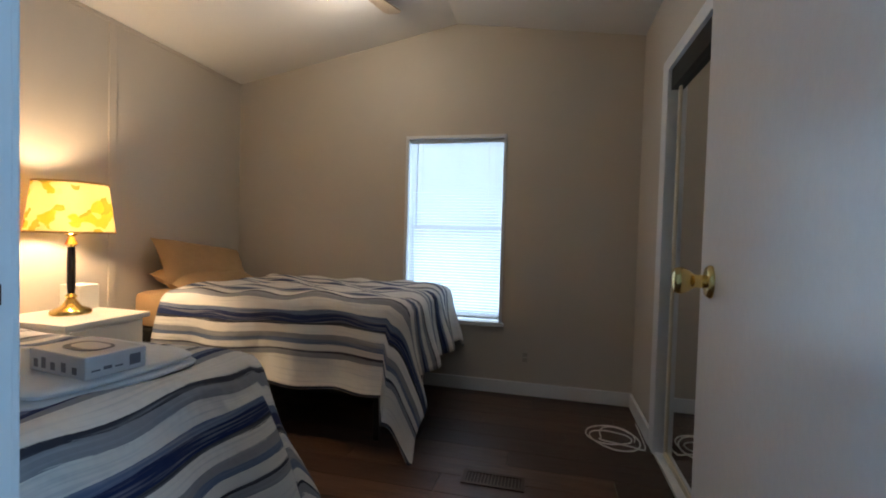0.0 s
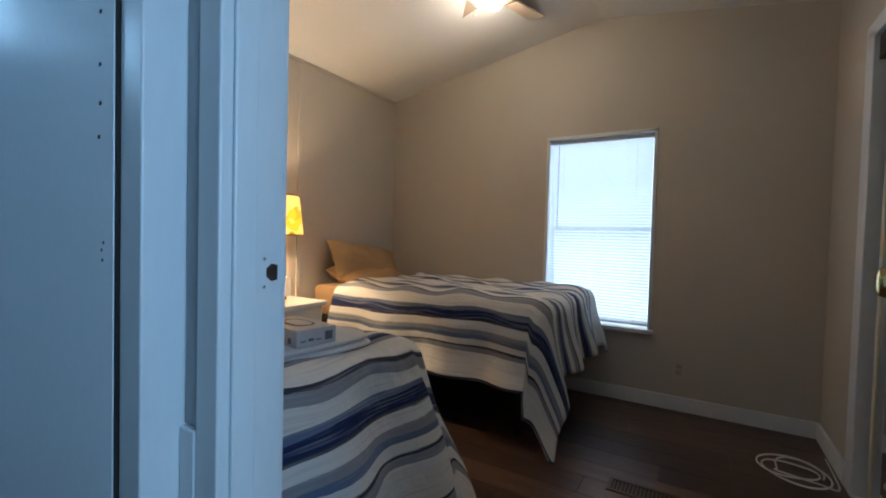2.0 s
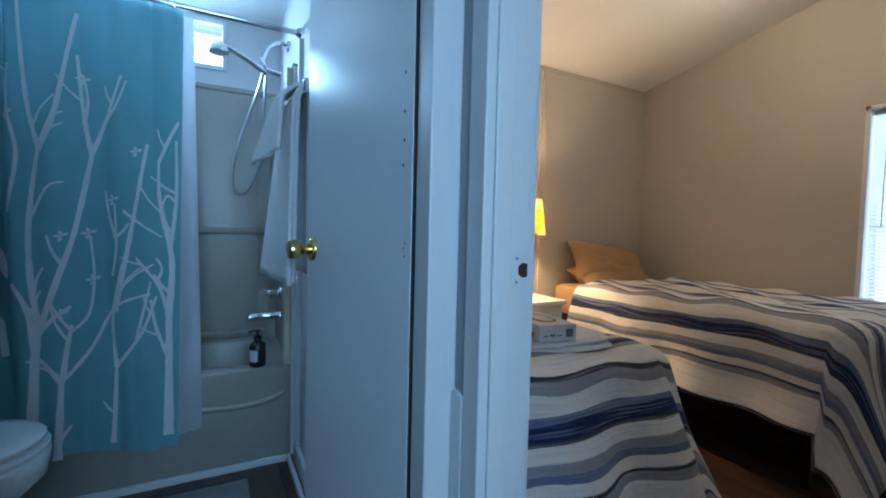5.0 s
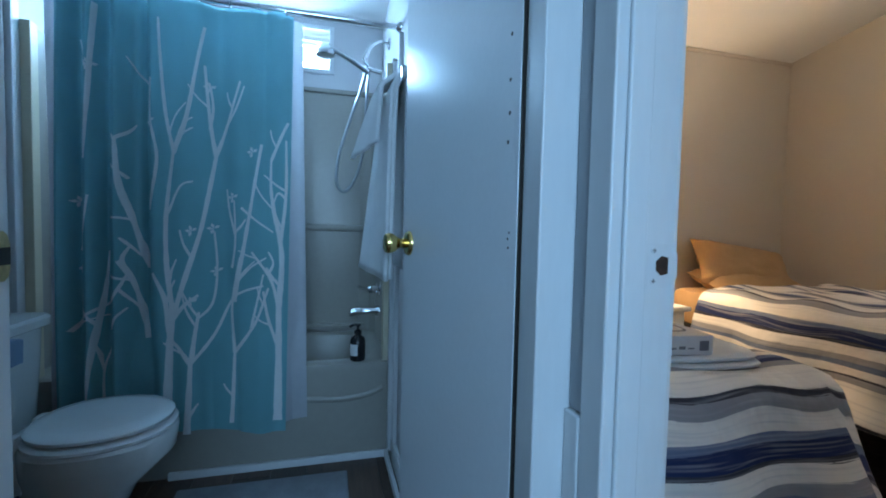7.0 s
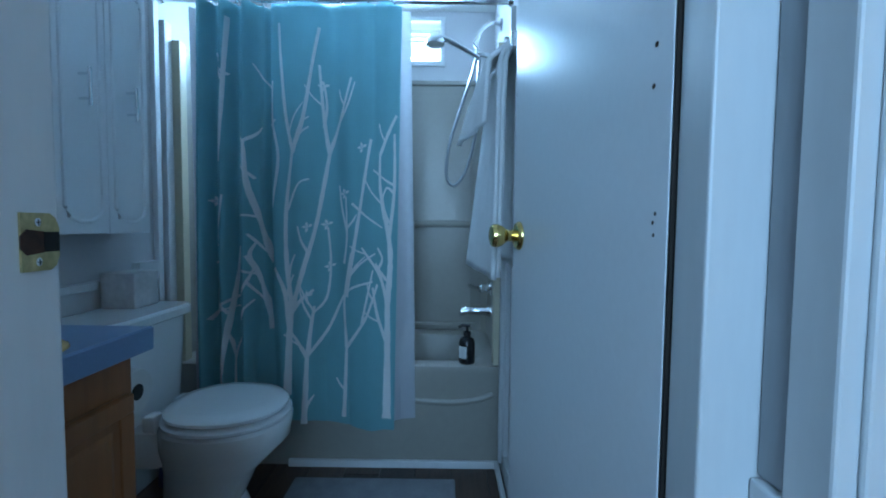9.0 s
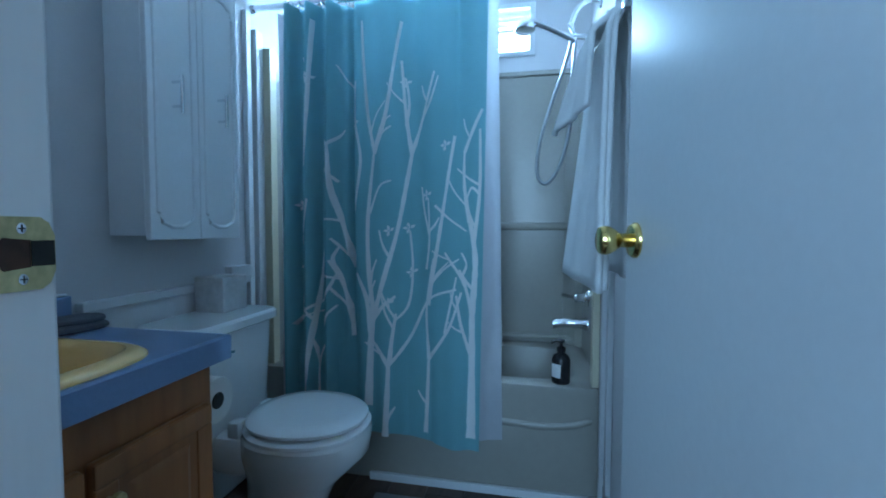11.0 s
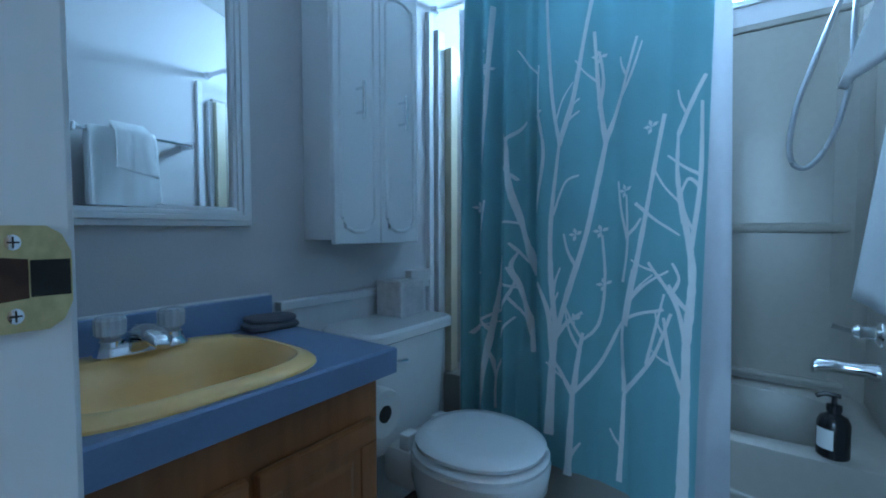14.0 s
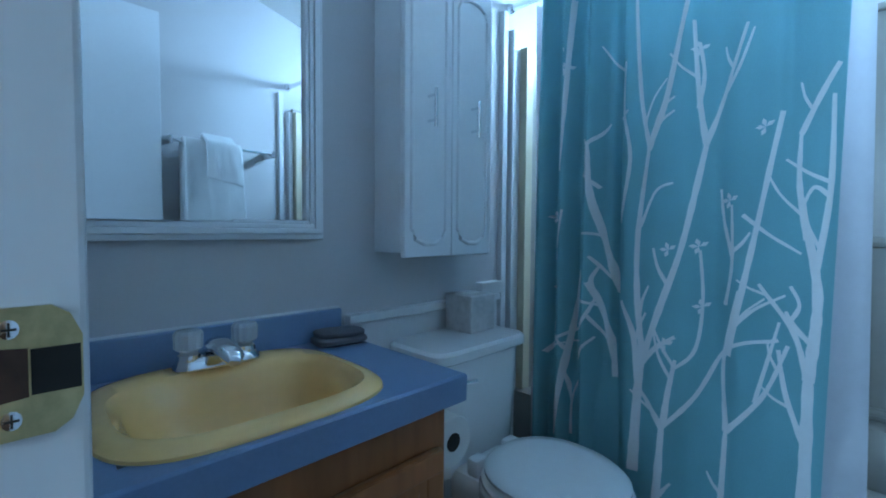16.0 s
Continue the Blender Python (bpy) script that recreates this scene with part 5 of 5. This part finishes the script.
def wall_cabinet():
    c = thing("wall_cabinet", "white two-door wall cabinet with routed door mouldings over the toilet", "cabinet")
    x0, x1, z0, z1, yf = -2.0, -1.644, 0.978, 1.78, -1.003
    part("body", boxed(x0, -1.12, z0 + 0.006, x1, yf, z1, bevel=0.002), CABW, c)
    mid = (x0 + x1) / 2
    for a, b in ((x0, mid - 0.0015), (mid + 0.0015, x1)):
        d = part("door", boxed(a, yf, z0 - 0.006, b, yf + 0.018, z1 - 0.005, bevel=0.003), CABW, c)
        p0, p1, q0, q1, k = a + 0.024, b - 0.024, z0 + 0.03, z1 - 0.05, 0.04
        pts = [(p0, q0 + k), (p0 + 0.012, q0 + 0.014), (p0 + 0.045, q0), (p1 - 0.045, q0), (p1 - 0.012, q0 + 0.014), (p1, q0 + k), (p1, q1 - k), (p1 - 0.012, q1 - 0.014), (p1 - 0.045, q1), (p0 + 0.045, q1), (p0 + 0.012, q1 - 0.014), (p0, q1 - k)]
        ring = [(x, yf + 0.0185, z) for x, z in pts + pts[:2]]
        part("door_moulding", tube(bmesh.new(), ring, 0.0065, 8), CABW, d, "raised moulding", True)
        hx = (a + b) / 2 + 0.005
        hd = part("handle", tube(bmesh.new(), ((hx, yf + 0.048, 1.325), (hx, yf + 0.048, 1.43)), 0.0045, 10), CHROME, d, "brushed bar handle", True)
        for z in (1.345, 1.412):
            part("handle_post", tube(bmesh.new(), ((hx, yf + 0.017, z), (hx, yf + 0.048, z)), 0.004, 8), CHROME, d, "", True)
    return c


wall_cabinet()


def hanging(bm, x0, x1, y_front, y_back, z_bar, z_lo_front, z_lo_back, skew=0.0, seed=0.0, ripple=0.008, swing=0.0):
    """Cloth folded over a bar."""
    nu, nv = 22, 44
    g = []
    lf, lb = z_bar - z_lo_front, z_bar - z_lo_back
    for i in range(nu + 1):
        u = i / nu
        col = []
        for j in range(nv + 1):
            s = -lb + (lf + lb) * j / nv
            x = x0 + (x1 - x0) * u
            if s < 0:
                y, z = y_back, z_bar + s
            else:
                f = s / lf
                y, z = y_front - (0.008 + swing * (1 - u)) * f, z_bar - s + skew * f * (u - 0.5)
            near = max(0, 1 - abs(s) / 0.03)
            y = y * (1 - near) + ((y_front + y_back) / 2) * near
            z += 0.012 * near
            y += ripple * min(1, abs(s) / 0.15) * (math.sin(u * 11 + seed) + 0.5 * math.sin(u * 23 + s * 3))
            col.append(bm.verts.new((x, y, z)))
        g.append(col)
    for i in range(nu):
        for j in range(nv):
            bm.faces.new((g[i][j], g[i + 1][j], g[i + 1][j + 1], g[i][j + 1]))
    return bm


def cloth_thing(name, bm, material, label, category, thick):
    ob = tagged(part(name, bm, material, None, "", True), label, category)
    m = ob.modifiers.new("thick", "SOLIDIFY")
    m.thickness, m.offset = thick, 0.0
    return ob


BAR_Y, BAR_Z = 0.188, 1.46
t = thing("towel_bar", "chrome towel bar on the bathroom wall", "towel bar")
part("bar", tube(bmesh.new(), ((-2.12, BAR_Y, BAR_Z), (-1.60, BAR_Y, BAR_Z)), 0.008, 12), CHROME, t, "", True)
for x in (-2.12, -1.605):
    part("bracket", boxed(x - 0.010, BAR_Y - 0.012, BAR_Z - 0.02, x + 0.010, 0.28, BAR_Z + 0.02, bevel=0.005), CHROME, t)
bm = bmesh.new()
for k in range(2):
    hanging(bm, -1.93 + 0.004 * k, -1.655 - 0.006 * k, 0.162 + 0.012 * k, 0.217 - 0.010 * k, BAR_Z + 0.020 - 0.006 * k, 0.875 + 0.006 * k, 0.90, skew=-0.02, seed=0.4 + 0.2 * k, ripple=0.003, swing=0.062)
cloth_thing("bath_towel", bm, TOWEL, "white terry bath towel folded over the bar", "towel", 0.012)
bm = hanging(bmesh.new(), -1.885, -1.745, 0.138, 0.233, BAR_Z + 0.036, 1.275, 1.36, skew=0.04, seed=2.0, ripple=0.004, swing=0.075)
cloth_thing("washcloth", bm, TOWEL, "small white washcloth draped over the towel", "washcloth", 0.014)

# bath mat
m = bmesh.new()
box(m, -2.18, -0.56, -0.008, -1.72, 0.07, 0.012, bevel=0.006)
tagged(part("bath_mat", m, RUG, None, "", True), "grey pile bath mat on the dark floor", "mat")

# ---- floor planks ----
PLANK_W, PLANK_L = 0.145, 1.22
PLANKS = {}


def plank_mesh(length):
    """One plank of a length, kept for all planks as long."""
    if length not in PLANKS:
        me = bpy.data.meshes.new("plank")
        bm = boxed(0.001, 0.001, -0.008, length - 0.001, PLANK_W - 0.001, 0.0)
        bmesh.ops.bevel(bm, geom=[e for e in bm.edges if all(v.co.z > -0.001 for v in e.verts)], offset=0.0012, segments=1, affect="EDGES")
        bm.to_mesh(me)
        bm.free()
        me.materials.append(PLANK)
        PLANKS[length] = me
    return PLANKS[length]


for row in range(30):
    y = -1.25 + row * PLANK_W
    if y > 3.02:
        break
    x = -3.06 - (row * 0.47) % PLANK_L
    while x < 1.0:
        a, b = max(x, -3.06), min(x + PLANK_L, 1.0)
        if b - a > 0.02:
            ob = new("plank", plank_mesh(round(b - a, 3)))
            ob.parent, ob.location = floor, (a, y, 0)
        x += PLANK_L
